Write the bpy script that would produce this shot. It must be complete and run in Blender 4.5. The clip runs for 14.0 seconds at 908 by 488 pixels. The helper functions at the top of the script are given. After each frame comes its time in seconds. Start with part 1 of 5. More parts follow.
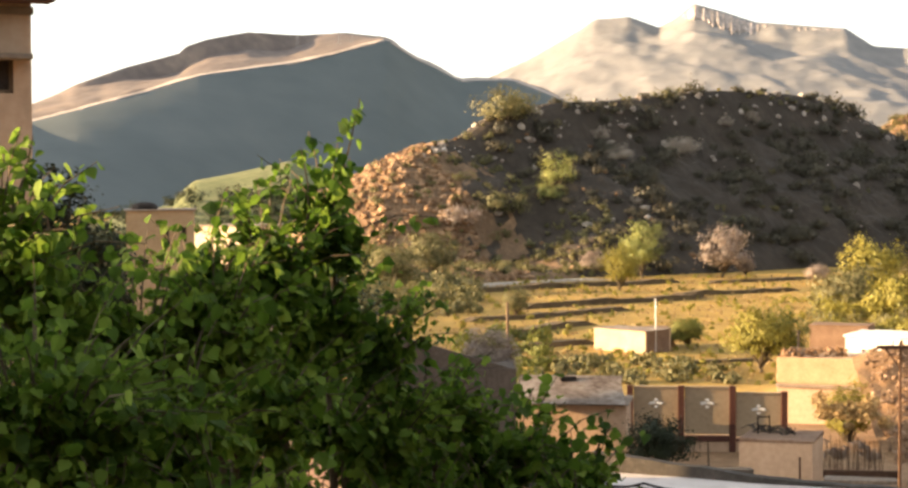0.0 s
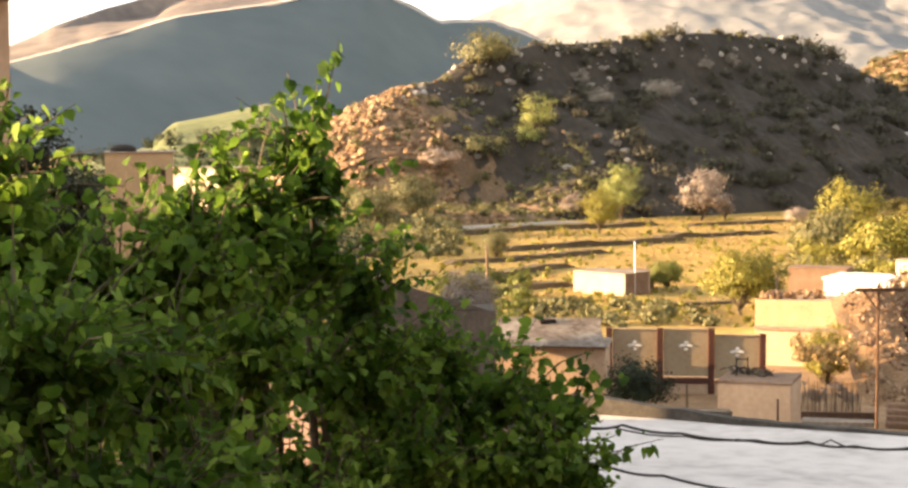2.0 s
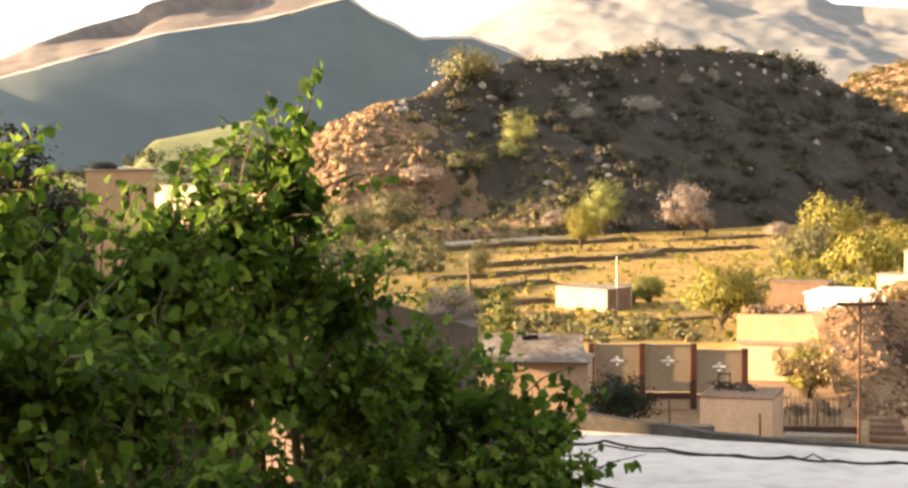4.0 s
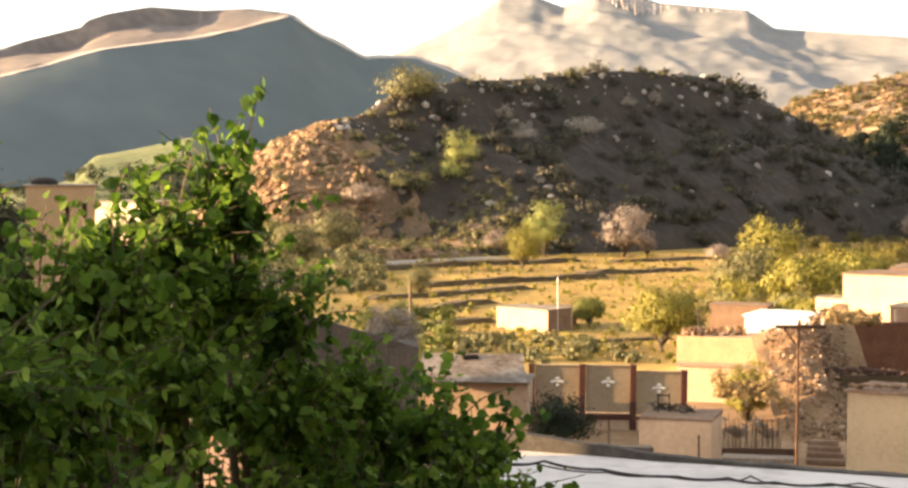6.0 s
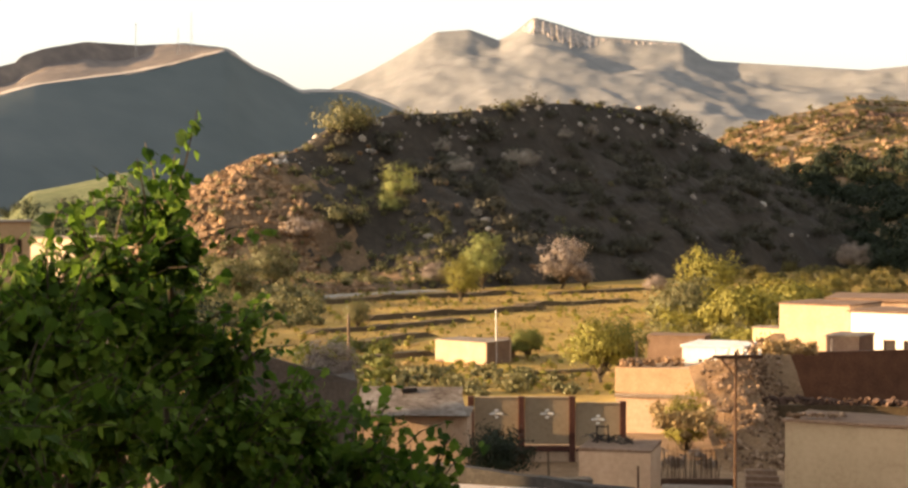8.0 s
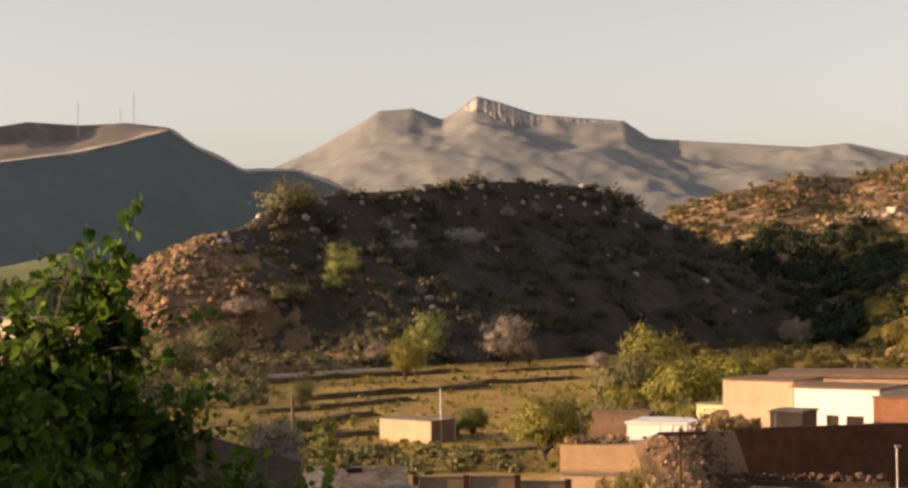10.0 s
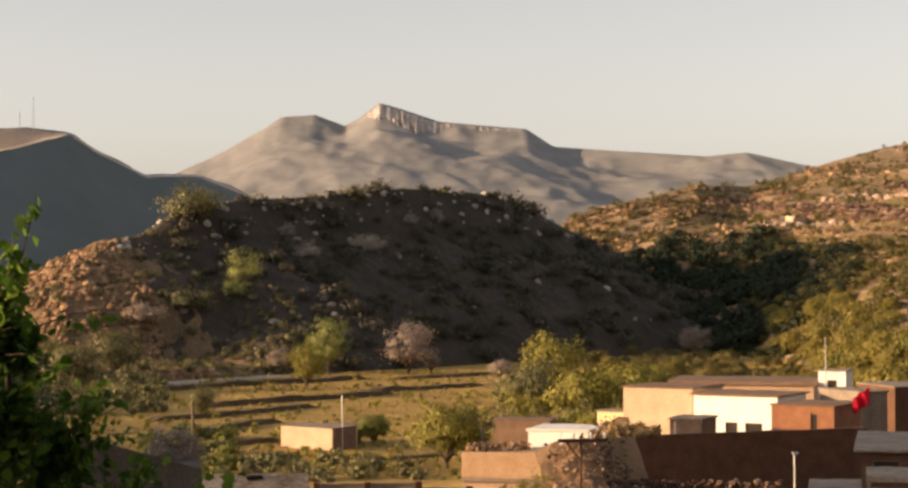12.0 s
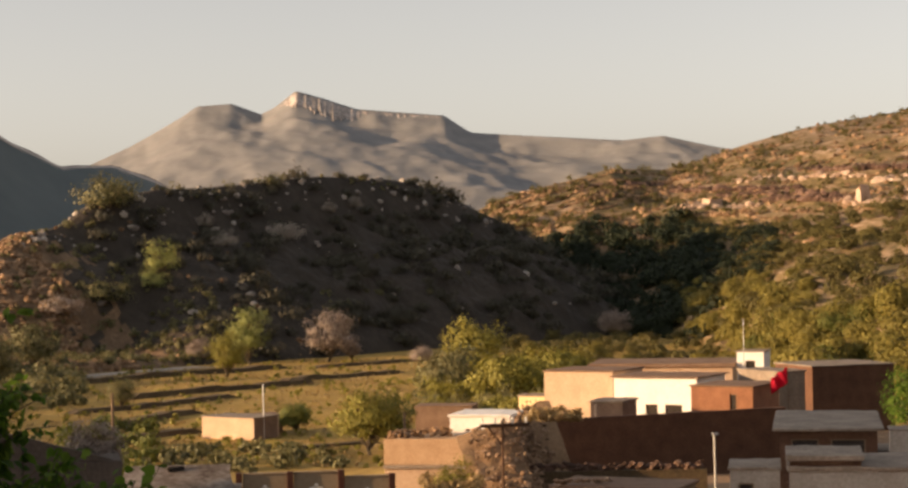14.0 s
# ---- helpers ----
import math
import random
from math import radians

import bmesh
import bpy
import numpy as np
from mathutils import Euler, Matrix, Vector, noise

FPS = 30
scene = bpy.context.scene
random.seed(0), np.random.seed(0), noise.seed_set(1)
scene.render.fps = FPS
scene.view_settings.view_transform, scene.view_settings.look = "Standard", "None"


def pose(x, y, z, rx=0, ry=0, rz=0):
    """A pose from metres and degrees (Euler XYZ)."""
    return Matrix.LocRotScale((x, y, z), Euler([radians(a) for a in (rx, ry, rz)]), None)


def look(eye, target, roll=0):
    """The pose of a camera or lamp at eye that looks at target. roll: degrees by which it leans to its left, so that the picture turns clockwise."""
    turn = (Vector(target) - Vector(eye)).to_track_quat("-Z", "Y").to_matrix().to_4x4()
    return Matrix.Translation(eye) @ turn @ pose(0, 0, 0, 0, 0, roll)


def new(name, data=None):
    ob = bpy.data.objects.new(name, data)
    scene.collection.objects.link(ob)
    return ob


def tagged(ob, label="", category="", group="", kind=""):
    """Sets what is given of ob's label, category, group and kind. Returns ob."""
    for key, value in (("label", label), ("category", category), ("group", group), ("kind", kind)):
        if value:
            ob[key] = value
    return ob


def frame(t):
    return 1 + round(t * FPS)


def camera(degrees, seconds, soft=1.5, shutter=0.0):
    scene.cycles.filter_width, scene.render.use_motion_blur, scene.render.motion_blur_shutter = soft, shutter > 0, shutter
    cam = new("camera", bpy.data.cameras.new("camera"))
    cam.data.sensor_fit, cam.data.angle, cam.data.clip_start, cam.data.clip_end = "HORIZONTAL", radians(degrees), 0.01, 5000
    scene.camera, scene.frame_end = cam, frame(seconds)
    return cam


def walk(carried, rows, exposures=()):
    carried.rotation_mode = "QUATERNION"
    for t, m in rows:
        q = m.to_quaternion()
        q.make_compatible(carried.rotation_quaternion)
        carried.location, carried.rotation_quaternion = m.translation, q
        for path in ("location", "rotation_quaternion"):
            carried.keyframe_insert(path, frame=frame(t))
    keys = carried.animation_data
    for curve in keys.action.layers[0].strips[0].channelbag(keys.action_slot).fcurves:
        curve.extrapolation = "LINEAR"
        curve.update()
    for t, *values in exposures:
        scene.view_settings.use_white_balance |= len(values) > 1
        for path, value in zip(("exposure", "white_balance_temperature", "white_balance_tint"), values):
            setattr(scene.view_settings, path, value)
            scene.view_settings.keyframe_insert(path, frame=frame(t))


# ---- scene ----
from math import cos, sin, tan, pi

from mathutils.bvhtree import BVHTree

# ---------------------------------------------------------------- camera
cam = camera(27.0, 14.0, soft=2.7)
EYE = 22.0
ROWS = [
    (0.0, 2.728, -2.022, 0.127),
    (0.5, 2.666, -3.138, 0.092),
    (1.0, 2.292, -3.652, 0.041),
    (1.5, 2.061, -3.831, -0.011),
    (2.0, 2.116, -3.761, 0.076),
    (2.5, 2.310, -3.887, 0.157),
    (3.0, 1.907, -3.624, -0.079),
    (3.5, 1.795, -3.458, 0.107),
    (5.8, -0.092, -2.600, -0.015),
    (6.0, -0.184, -2.680, -0.353),
    (6.5, -0.513, -1.854, -0.291),
    (7.0, -0.668, -1.901, -0.374),
    (7.5, 0.000, -1.800, -0.000),
    (8.0, -2.080, -1.674, 0.038),
    (8.2, -1.552, -1.092, 0.391),
    (10.3, -4.193, 1.003, 0.114),
    (10.5, -4.430, 1.210, -0.150),
    (11.0, -5.761, 0.901, -0.287),
    (11.5, -6.119, 1.143, -0.197),
    (12.0, -6.743, 0.892, 0.156),
    (12.5, -7.088, 0.536, 0.170),
    (13.0, -8.193, 0.552, 0.386),
    (13.5, -10.880, 0.522, 0.625),
    (14.0, -9.185, 0.464, 1.074),
]
ARM = 0.12     # the camera swings on an outstretched arm
walk(cam, [(t, pose(-ARM * sin(radians(yaw)), ARM * cos(radians(yaw)) - ARM, EYE, 90 + pitch, roll, yaw)) for t, yaw, pitch, roll in ROWS],
     exposures=((0.0, 1.85, 6900, 11), (1.0, 2.22, 7000, 11), (3.5, 2.22, 7000, 11), (6.0, 2.1, 7000, 11), (7.5, 2.0, 7000, 11), (8.0, 1.4, 7100, 12), (8.2, 1.3, 7100, 12), (10.3, 0.6, 7000, 17), (11.5, 0.75, 7000, 17), (12.0, 0.66, 7000, 17), (13.0, 0.69, 7050, 17), (13.5, 0.75, 7100, 17), (14.0, 0.55, 7050, 17)))

# ---------------------------------------------------------------- light
SUN_EL = 10.0     # low evening sun, almost due left
sx, sy, sz = -cos(radians(SUN_EL)) * 0.998, cos(radians(SUN_EL)) * -0.05, sin(radians(SUN_EL))
world = bpy.data.worlds.new("world")
scene.world = world
world.use_nodes = True
wn = world.node_tree.nodes
sky = wn.new("ShaderNodeTexSky")
sky.sky_type = 'NISHITA'
sky.sun_disc = False
sky.sun_elevation = radians(SUN_EL)
sky.sun_rotation = math.atan2(sx, sy)
sky.air_density, sky.dust_density, sky.ozone_density = 1.0, 1.5, 1.0
thin = wn.new("ShaderNodeHueSaturation")     # thin high cloud: the sky is nearly white
thin.inputs["Saturation"].default_value = 0.3
wn["Background"].inputs["Strength"].default_value = 0.15
world.node_tree.links.new(sky.outputs[0], thin.inputs["Color"])
world.node_tree.links.new(thin.outputs[0], wn["Background"].inputs["Color"])
sun = new("sun", bpy.data.lights.new("sun", 'SUN'))
sun.data.energy, sun.data.angle, sun.data.color = 5.8, radians(0.6), (1.0, 0.68, 0.37)
sun.matrix_world = look((sx * 100, sy * 100, sz * 100), (0, 0, 0))

# ---------------------------------------------------------------- materials


def material(name, dark, mid, light, scale=1.0, rough=0.9, bump=0.3, spread=0.5, fine=8.0, island=0.0, metal=0.0, strata=1.0):
    """Three colours mixed by a broad and a fine noise, with relief; sizes in metres."""
    m = bpy.data.materials.new(name)
    m.use_nodes = True
    n, l = m.node_tree.nodes, m.node_tree.links
    b = n["Principled BSDF"]
    b.inputs["Roughness"].default_value = rough
    b.inputs["Metallic"].default_value = metal
    b.inputs["Specular IOR Level"].default_value = 0.25
    co = n.new("ShaderNodeTexCoord")
    broad, small = n.new("ShaderNodeTexNoise"), n.new("ShaderNodeTexNoise")
    broad.inputs["Scale"].default_value = 1.0 / scale
    broad.inputs["Detail"].default_value = 6.0
    small.inputs["Scale"].default_value = fine / scale
    small.inputs["Detail"].default_value = 5.0
    place = n.new("ShaderNodeMapping")      # strata above 1 squeezes the pattern into level beds
    place.inputs["Scale"].default_value = (1, 1, strata)
    l.new(co.outputs["Object"], place.inputs["Vector"])
    for x in (broad, small):
        l.new(place.outputs["Vector"], x.inputs["Vector"])
    mix = n.new("ShaderNodeMath")
    mix.operation = 'MULTIPLY_ADD'
    mix.inputs[1].default_value = 0.45
    l.new(small.outputs["Fac"], mix.inputs[0])
    sc = n.new("ShaderNodeMath")
    sc.operation = 'MULTIPLY'
    sc.inputs[1].default_value = 0.55
    l.new(broad.outputs["Fac"], sc.inputs[0])
    l.new(sc.outputs[0], mix.inputs[2])
    last = mix.outputs[0]
    if island:
        geo = n.new("ShaderNodeNewGeometry")
        add = n.new("ShaderNodeMath")
        add.operation = 'MULTIPLY_ADD'
        add.inputs[1].default_value = island
        l.new(geo.outputs["Random Per Island"], add.inputs[0])
        sub = n.new("ShaderNodeMath")
        sub.operation = 'SUBTRACT'
        sub.inputs[1].default_value = island / 2
        l.new(last, sub.inputs[0])
        l.new(sub.outputs[0], add.inputs[2])
        last = add.outputs[0]
    ramp = n.new("ShaderNodeValToRGB")
    e = ramp.color_ramp.elements
    e[0].position, e[0].color = 0.5 - spread / 2, (*dark, 1)
    e[1].position, e[1].color = 0.5 + spread / 2, (*light, 1)
    k = ramp.color_ramp.elements.new(0.5)
    k.color = (*mid, 1)
    l.new(last, ramp.inputs[0])
    l.new(ramp.outputs[0], b.inputs["Base Color"])
    if bump:
        bp = n.new("ShaderNodeBump")
        bp.inputs["Strength"].default_value = bump
        bp.inputs["Distance"].default_value = scale * 0.06
        l.new(mix.outputs[0], bp.inputs["Height"])
        l.new(bp.outputs[0], b.inputs["Normal"])
    return m


def leafy(name, dark, mid, light, rough=0.6, glow=0.25, size=2.0, island=0.5):
    """Foliage: colour differs from leaf to leaf, and light passes through."""
    m = material(name, dark, mid, light, scale=size, rough=rough, bump=0.0, spread=0.6, fine=4, island=island)
    n, l = m.node_tree.nodes, m.node_tree.links
    tr, mx = n.new("ShaderNodeBsdfTranslucent"), n.new("ShaderNodeMixShader")
    mx.inputs[0].default_value = glow
    l.new(n["Color Ramp"].outputs[0], tr.inputs["Color"])
    l.new(n["Principled BSDF"].outputs[0], mx.inputs[1])
    l.new(tr.outputs[0], mx.inputs[2])
    l.new(mx.outputs[0], n["Material Output"].inputs["Surface"])
    return m


M = {}
M["field"] = material("field", (0.17, 0.105, 0.028), (0.345, 0.22, 0.05), (0.48, 0.32, 0.09), 14, 0.95, 0.4, 0.40, 10)
M["earth"] = material("earth", (0.14, 0.085, 0.045), (0.27, 0.17, 0.095), (0.40, 0.27, 0.16), 1.2, 0.95, 0.9)
M["bank"] = material("bank", (0.05, 0.035, 0.02), (0.10, 0.07, 0.04), (0.17, 0.13, 0.07), 2, 0.95, 0.6)
M["road"] = material("road", (0.26, 0.23, 0.19), (0.34, 0.30, 0.25), (0.42, 0.38, 0.32), 3, 0.95, 0.3)
# hill: base colour darkened to carry the shade of its front slope
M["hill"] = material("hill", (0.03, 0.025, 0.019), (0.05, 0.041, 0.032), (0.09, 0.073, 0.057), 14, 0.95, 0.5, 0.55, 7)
M["slope"] = material("slope", (0.06, 0.055, 0.02), (0.185, 0.13, 0.065), (0.37, 0.265, 0.185), 26, 0.95, 0.9, 0.30, 7, strata=4.0)
# mountain: blue-grey shade is mixed into the rock colour
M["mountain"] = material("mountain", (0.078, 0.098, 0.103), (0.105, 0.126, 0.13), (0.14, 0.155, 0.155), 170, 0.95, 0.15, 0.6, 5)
# far: distance haze is put into this pale, even grey
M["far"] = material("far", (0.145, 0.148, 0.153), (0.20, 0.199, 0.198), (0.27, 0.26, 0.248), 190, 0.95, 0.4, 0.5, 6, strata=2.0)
M["boulder"] = material("boulder", (0.115, 0.068, 0.037), (0.215, 0.132, 0.073), (0.35, 0.225, 0.13), 2, 0.9, 0.5, 0.6, 6, 0.6)
# red-brown rock, darkened to stand for shadow bands
M["shade_rock"] = material("shade_rock", (0.06, 0.036, 0.026), (0.105, 0.062, 0.045), (0.18, 0.115, 0.085), 2, 0.9, 0.6, 0.5, 5, 0.4)
M["greyrock"] = material("greyrock", (0.20, 0.17, 0.15), (0.32, 0.28, 0.24), (0.46, 0.42, 0.37), 2, 0.9, 0.5, 0.6, 6, 0.5)
M["plaster"] = material("plaster", (0.36, 0.25, 0.17), (0.47, 0.335, 0.23), (0.56, 0.42, 0.30), 1.6, 0.9, 0.3)
M["yellow"] = material("yellow", (0.55, 0.42, 0.22), (0.68, 0.54, 0.30), (0.76, 0.64, 0.40), 1.6, 0.9, 0.3)
M["white"] = material("white", (0.62, 0.60, 0.56), (0.75, 0.73, 0.69), (0.82, 0.80, 0.77), 1.8, 0.85, 0.2)
M["brick"] = material("brick", (0.15, 0.068, 0.036), (0.24, 0.11, 0.06), (0.32, 0.16, 0.09), 0.9, 0.9, 0.5)
M["mud"] = material("mud", (0.12, 0.075, 0.05), (0.19, 0.12, 0.08), (0.27, 0.18, 0.12), 1.4, 0.95, 0.5)
# grey mud, darkened to carry the shade on the low houses
M["shade_greymud"] = material("shade_greymud", (0.055, 0.045, 0.037), (0.10, 0.083, 0.07), (0.155, 0.13, 0.11), 1.4, 0.95, 0.5)
M["concrete"] = material("concrete", (0.13, 0.10, 0.075), (0.225, 0.18, 0.14), (0.36, 0.30, 0.24), 1.3, 0.9, 0.3)
M["whiteroof"] = material("whiteroof", (0.33, 0.30, 0.285), (0.56, 0.52, 0.495), (0.65, 0.605, 0.58), 2.4, 0.85, 0.2, 0.42, 5)
M["panel"] = material("panel", (0.26, 0.19, 0.12), (0.34, 0.26, 0.17), (0.40, 0.31, 0.21), 1.5, 0.9, 0.2)
M["maroon"] = material("maroon", (0.05, 0.02, 0.014), (0.08, 0.032, 0.023), (0.115, 0.052, 0.037), 0.8, 0.8, 0.2)
M["dark"] = material("dark", (0.015, 0.012, 0.01), (0.03, 0.024, 0.02), (0.05, 0.04, 0.035), 0.5, 0.9, 0.2)
M["wood"] = material("wood", (0.10, 0.07, 0.045), (0.17, 0.12, 0.08), (0.25, 0.19, 0.13), 0.4, 0.9, 0.4)
M["rust"] = material("rust", (0.04, 0.022, 0.014), (0.08, 0.045, 0.028), (0.13, 0.075, 0.05), 0.3, 0.8, 0.3, metal=0.3)
M["metal"] = material("metal", (0.22, 0.22, 0.22), (0.34, 0.34, 0.34), (0.45, 0.45, 0.44), 0.6, 0.5, 0.2, metal=0.6)
M["cable"] = material("cable", (0.02, 0.02, 0.022), (0.035, 0.035, 0.038), (0.06, 0.06, 0.06), 0.2, 0.6, 0.1)
M["red"] = material("red", (0.55, 0.01, 0.03), (0.70, 0.02, 0.06), (0.80, 0.05, 0.10), 0.6, 0.8, 0.1)
M["bark"] = material("bark", (0.05, 0.04, 0.03), (0.10, 0.08, 0.055), (0.17, 0.13, 0.09), 0.2, 0.95, 0.6)
M["leaf"] = leafy("leaf", (0.028, 0.068, 0.008), (0.088, 0.165, 0.018), (0.215, 0.32, 0.05), 0.7, 0.52)
M["tree"] = leafy("tree", (0.06, 0.07, 0.014), (0.12, 0.13, 0.028), (0.21, 0.215, 0.055), size=6.0, island=0.25)
M["yellowtree"] = leafy("yellowtree", (0.11, 0.102, 0.018), (0.215, 0.195, 0.036), (0.335, 0.305, 0.075), size=5.0, island=0.35)
M["scrub"] = leafy("scrub", (0.08, 0.08, 0.03), (0.15, 0.14, 0.06), (0.24, 0.22, 0.11))
M["dry"] = leafy("dry", (0.18, 0.14, 0.11), (0.28, 0.225, 0.185), (0.40, 0.33, 0.285))
# dark green leaves, darkened further to carry the saddle's shadow
M["dark_shade_leaf"] = leafy("dark_shade_leaf", (0.012, 0.018, 0.009), (0.022, 0.032, 0.014), (0.04, 0.05, 0.022), size=10.0, island=0.15)
# copy of scrub recoloured for the shaded slope
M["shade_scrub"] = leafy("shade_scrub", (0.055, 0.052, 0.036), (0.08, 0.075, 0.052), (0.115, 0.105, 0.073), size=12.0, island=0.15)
# pale_tree: colour raised to stand for sun caught by the crowns
M["pale_tree"] = leafy("pale_tree", (0.15, 0.17, 0.05), (0.26, 0.28, 0.09), (0.40, 0.41, 0.15), size=5.0, island=0.3)
M["pale_bush"] = leafy("pale_bush", (0.25, 0.215, 0.175), (0.36, 0.315, 0.26), (0.48, 0.43, 0.36), size=5.0, island=0.3)
# shelf and rim: paler mountain rock that stands for the sunlit edge
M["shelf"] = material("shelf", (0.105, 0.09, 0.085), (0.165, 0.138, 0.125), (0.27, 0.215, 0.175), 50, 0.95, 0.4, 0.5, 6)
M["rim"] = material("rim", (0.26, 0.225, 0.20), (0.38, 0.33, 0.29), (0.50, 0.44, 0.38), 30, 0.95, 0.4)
M["cliff"] = material("cliff", (0.21, 0.19, 0.175), (0.31, 0.275, 0.252), (0.46, 0.40, 0.36), 16, 0.95, 0.8, 0.26, 4, strata=0.4)
M["knoll"] = material("knoll", (0.07, 0.085, 0.035), (0.13, 0.145, 0.065), (0.22, 0.215, 0.11), 26, 0.95, 0.3)
M["pink"] = material("pink", (0.30, 0.20, 0.155), (0.39, 0.27, 0.215), (0.47, 0.34, 0.275), 1.5, 0.9, 0.2)
M["sheet"] = material("sheet", (0.15, 0.11, 0.085), (0.33, 0.28, 0.24), (0.56, 0.51, 0.46), 1.4, 0.6, 0.3, 0.3, 5, metal=0.1)
M["tanbrick"] = material("tanbrick", (0.34, 0.21, 0.12), (0.45, 0.30, 0.18), (0.55, 0.39, 0.25), 0.8, 0.9, 0.5)
M["rubble"] = material("rubble", (0.12, 0.075, 0.045), (0.25, 0.16, 0.10), (0.42, 0.29, 0.19), 0.8, 0.95, 0.5, 0.6, 6, 0.6)
M["thorn"] = leafy("thorn", (0.08, 0.068, 0.015), (0.18, 0.153, 0.033), (0.30, 0.252, 0.06), size=9.0, island=0.2)
# spur: lighter, more orange copy of the hill's rock for its sunlit end
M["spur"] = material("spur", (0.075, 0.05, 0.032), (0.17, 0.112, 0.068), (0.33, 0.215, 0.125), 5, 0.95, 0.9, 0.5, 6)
M["cream"] = material("cream", (0.34, 0.28, 0.20), (0.46, 0.38, 0.28), (0.56, 0.48, 0.37), 1.5, 0.9, 0.4)
M["pale_rock"] = material("pale_rock", (0.22, 0.15, 0.105), (0.36, 0.26, 0.19), (0.50, 0.38, 0.29), 2, 0.9, 0.5, 0.6, 6, 0.6)
M["moss"] = material("moss", (0.03, 0.027, 0.023), (0.058, 0.052, 0.045), (0.115, 0.10, 0.088), 0.8, 0.95, 0.5)
# dirty white, darkened further for the shade over the lower town
M["dirty"] = material("dirty", (0.19, 0.165, 0.14), (0.31, 0.275, 0.24), (0.43, 0.39, 0.345), 1.0, 0.9, 0.3)
# copy of brick darkened for walls that stand in shade
M["shade_brick"] = material("shade_brick", (0.06, 0.032, 0.02), (0.11, 0.056, 0.034), (0.17, 0.09, 0.055), 1.1, 0.95, 0.5)
M["straw"] = leafy("straw", (0.20, 0.13, 0.05), (0.34, 0.24, 0.11), (0.5, 0.38, 0.2))
M["hill_scrub"] = leafy("hill_scrub", (0.055, 0.05, 0.016), (0.11, 0.094, 0.028), (0.19, 0.16, 0.05), size=9.0, island=0.2)

# ---------------------------------------------------------------- mesh helpers


def mesh_object(name, bm, mat, parent=None, smooth=False):
    me = bpy.data.meshes.new(name)
    bm.normal_update()
    bm.to_mesh(me)
    bm.free()
    me.materials.append(M[mat])
    if smooth:
        me.shade_smooth()
    ob = new(name, me)
    if parent:
        ob.parent = parent
    return ob


def part(name, bm, mat, parent, label="", smooth=False):
    ob = mesh_object(name, bm, mat, parent, smooth)
    return tagged(ob, label) if label else ob


def raw_object(name, verts, faces, mat, parent=None, smooth=False):
    me = bpy.data.meshes.new(name)
    me.from_pydata(verts, [], faces)
    me.materials.append(M[mat])
    me.update()
    if smooth:
        me.shade_smooth()
    ob = new(name, me)
    if parent:
        ob.parent = parent
    return ob


def thing(name, x, y, z, rz=0, label="", category="", group="", kind=""):
    e = new(name)
    e.matrix_basis = pose(x, y, z, 0, 0, rz)
    return tagged(e, label, category, group, kind)


def box(bm, x0, y0, z0, x1, y1, z1, bevel=0.0, jitter=0.0):
    r = bmesh.ops.create_cube(bm, size=1.0)
    for v in r["verts"]:
        v.co = Vector((x0 + (v.co.x + .5) * (x1 - x0), y0 + (v.co.y + .5) * (y1 - y0), z0 + (v.co.z + .5) * (z1 - z0)))
        if jitter:
            v.co += Vector((random.uniform(-1, 1), random.uniform(-1, 1), random.uniform(-1, 1))) * jitter
    if bevel:
        es = list({e for v in r["verts"] for e in v.link_edges})
        bmesh.ops.bevel(bm, geom=es, offset=bevel, segments=2, affect='EDGES', profile=0.6)
    return bm


def boxed(*a, **k):
    return box(bmesh.new(), *a, **k)


def tube(bm, pts, radii, sides=7):
    """A bent, tapered tube through the points."""
    rings = []
    for i, p in enumerate(pts):
        p = Vector(p)
        d = (Vector(pts[min(i + 1, len(pts) - 1)]) - Vector(pts[max(i - 1, 0)])).normalized()
        a = d.orthogonal().normalized()
        b = d.cross(a)
        rings.append([bm.verts.new(p + (a * cos(2 * pi * k / sides) + b * sin(2 * pi * k / sides)) * radii[i]) for k in range(sides)])
    for r, q in zip(rings, rings[1:]):
        for k in range(sides):
            bm.faces.new((r[k], r[(k + 1) % sides], q[(k + 1) % sides], q[k]))
    bm.faces.new(rings[0][::-1])
    bm.faces.new(rings[-1])
    return bm


def interp(x, pts):
    """Piecewise linear through (x, y) pairs."""
    if x <= pts[0][0]:
        return pts[0][1]
    for (a, p), (b, q) in zip(pts, pts[1:]):
        if x <= b:
            return p + (q - p) * (x - a) / (b - a)
    return pts[-1][1]


def smooth(a, b, x):
    t = min(1, max(0, (x - a) / (b - a)))
    return t * t * (3 - 2 * t)


# ---------------------------------------------------------------- ground


def ground_z(x, y):
    near = 8.5 * (1 - smooth(95, 205, y))
    shelf = 6.5 * smooth(14, 30, x) * (1 - smooth(150, 210, y)) * smooth(95, 150, y)
    z = max(near, shelf)
    d = math.hypot(x, y)
    far = 60 * smooth(700, 2800, d) * smooth(-0.4, 0.3, noise.noise((x / 900, y / 900, 3)))
    return z + 0.25 * noise.noise((x / 18, y / 18, 0)) * min(1, d / 150) + far * 0.4


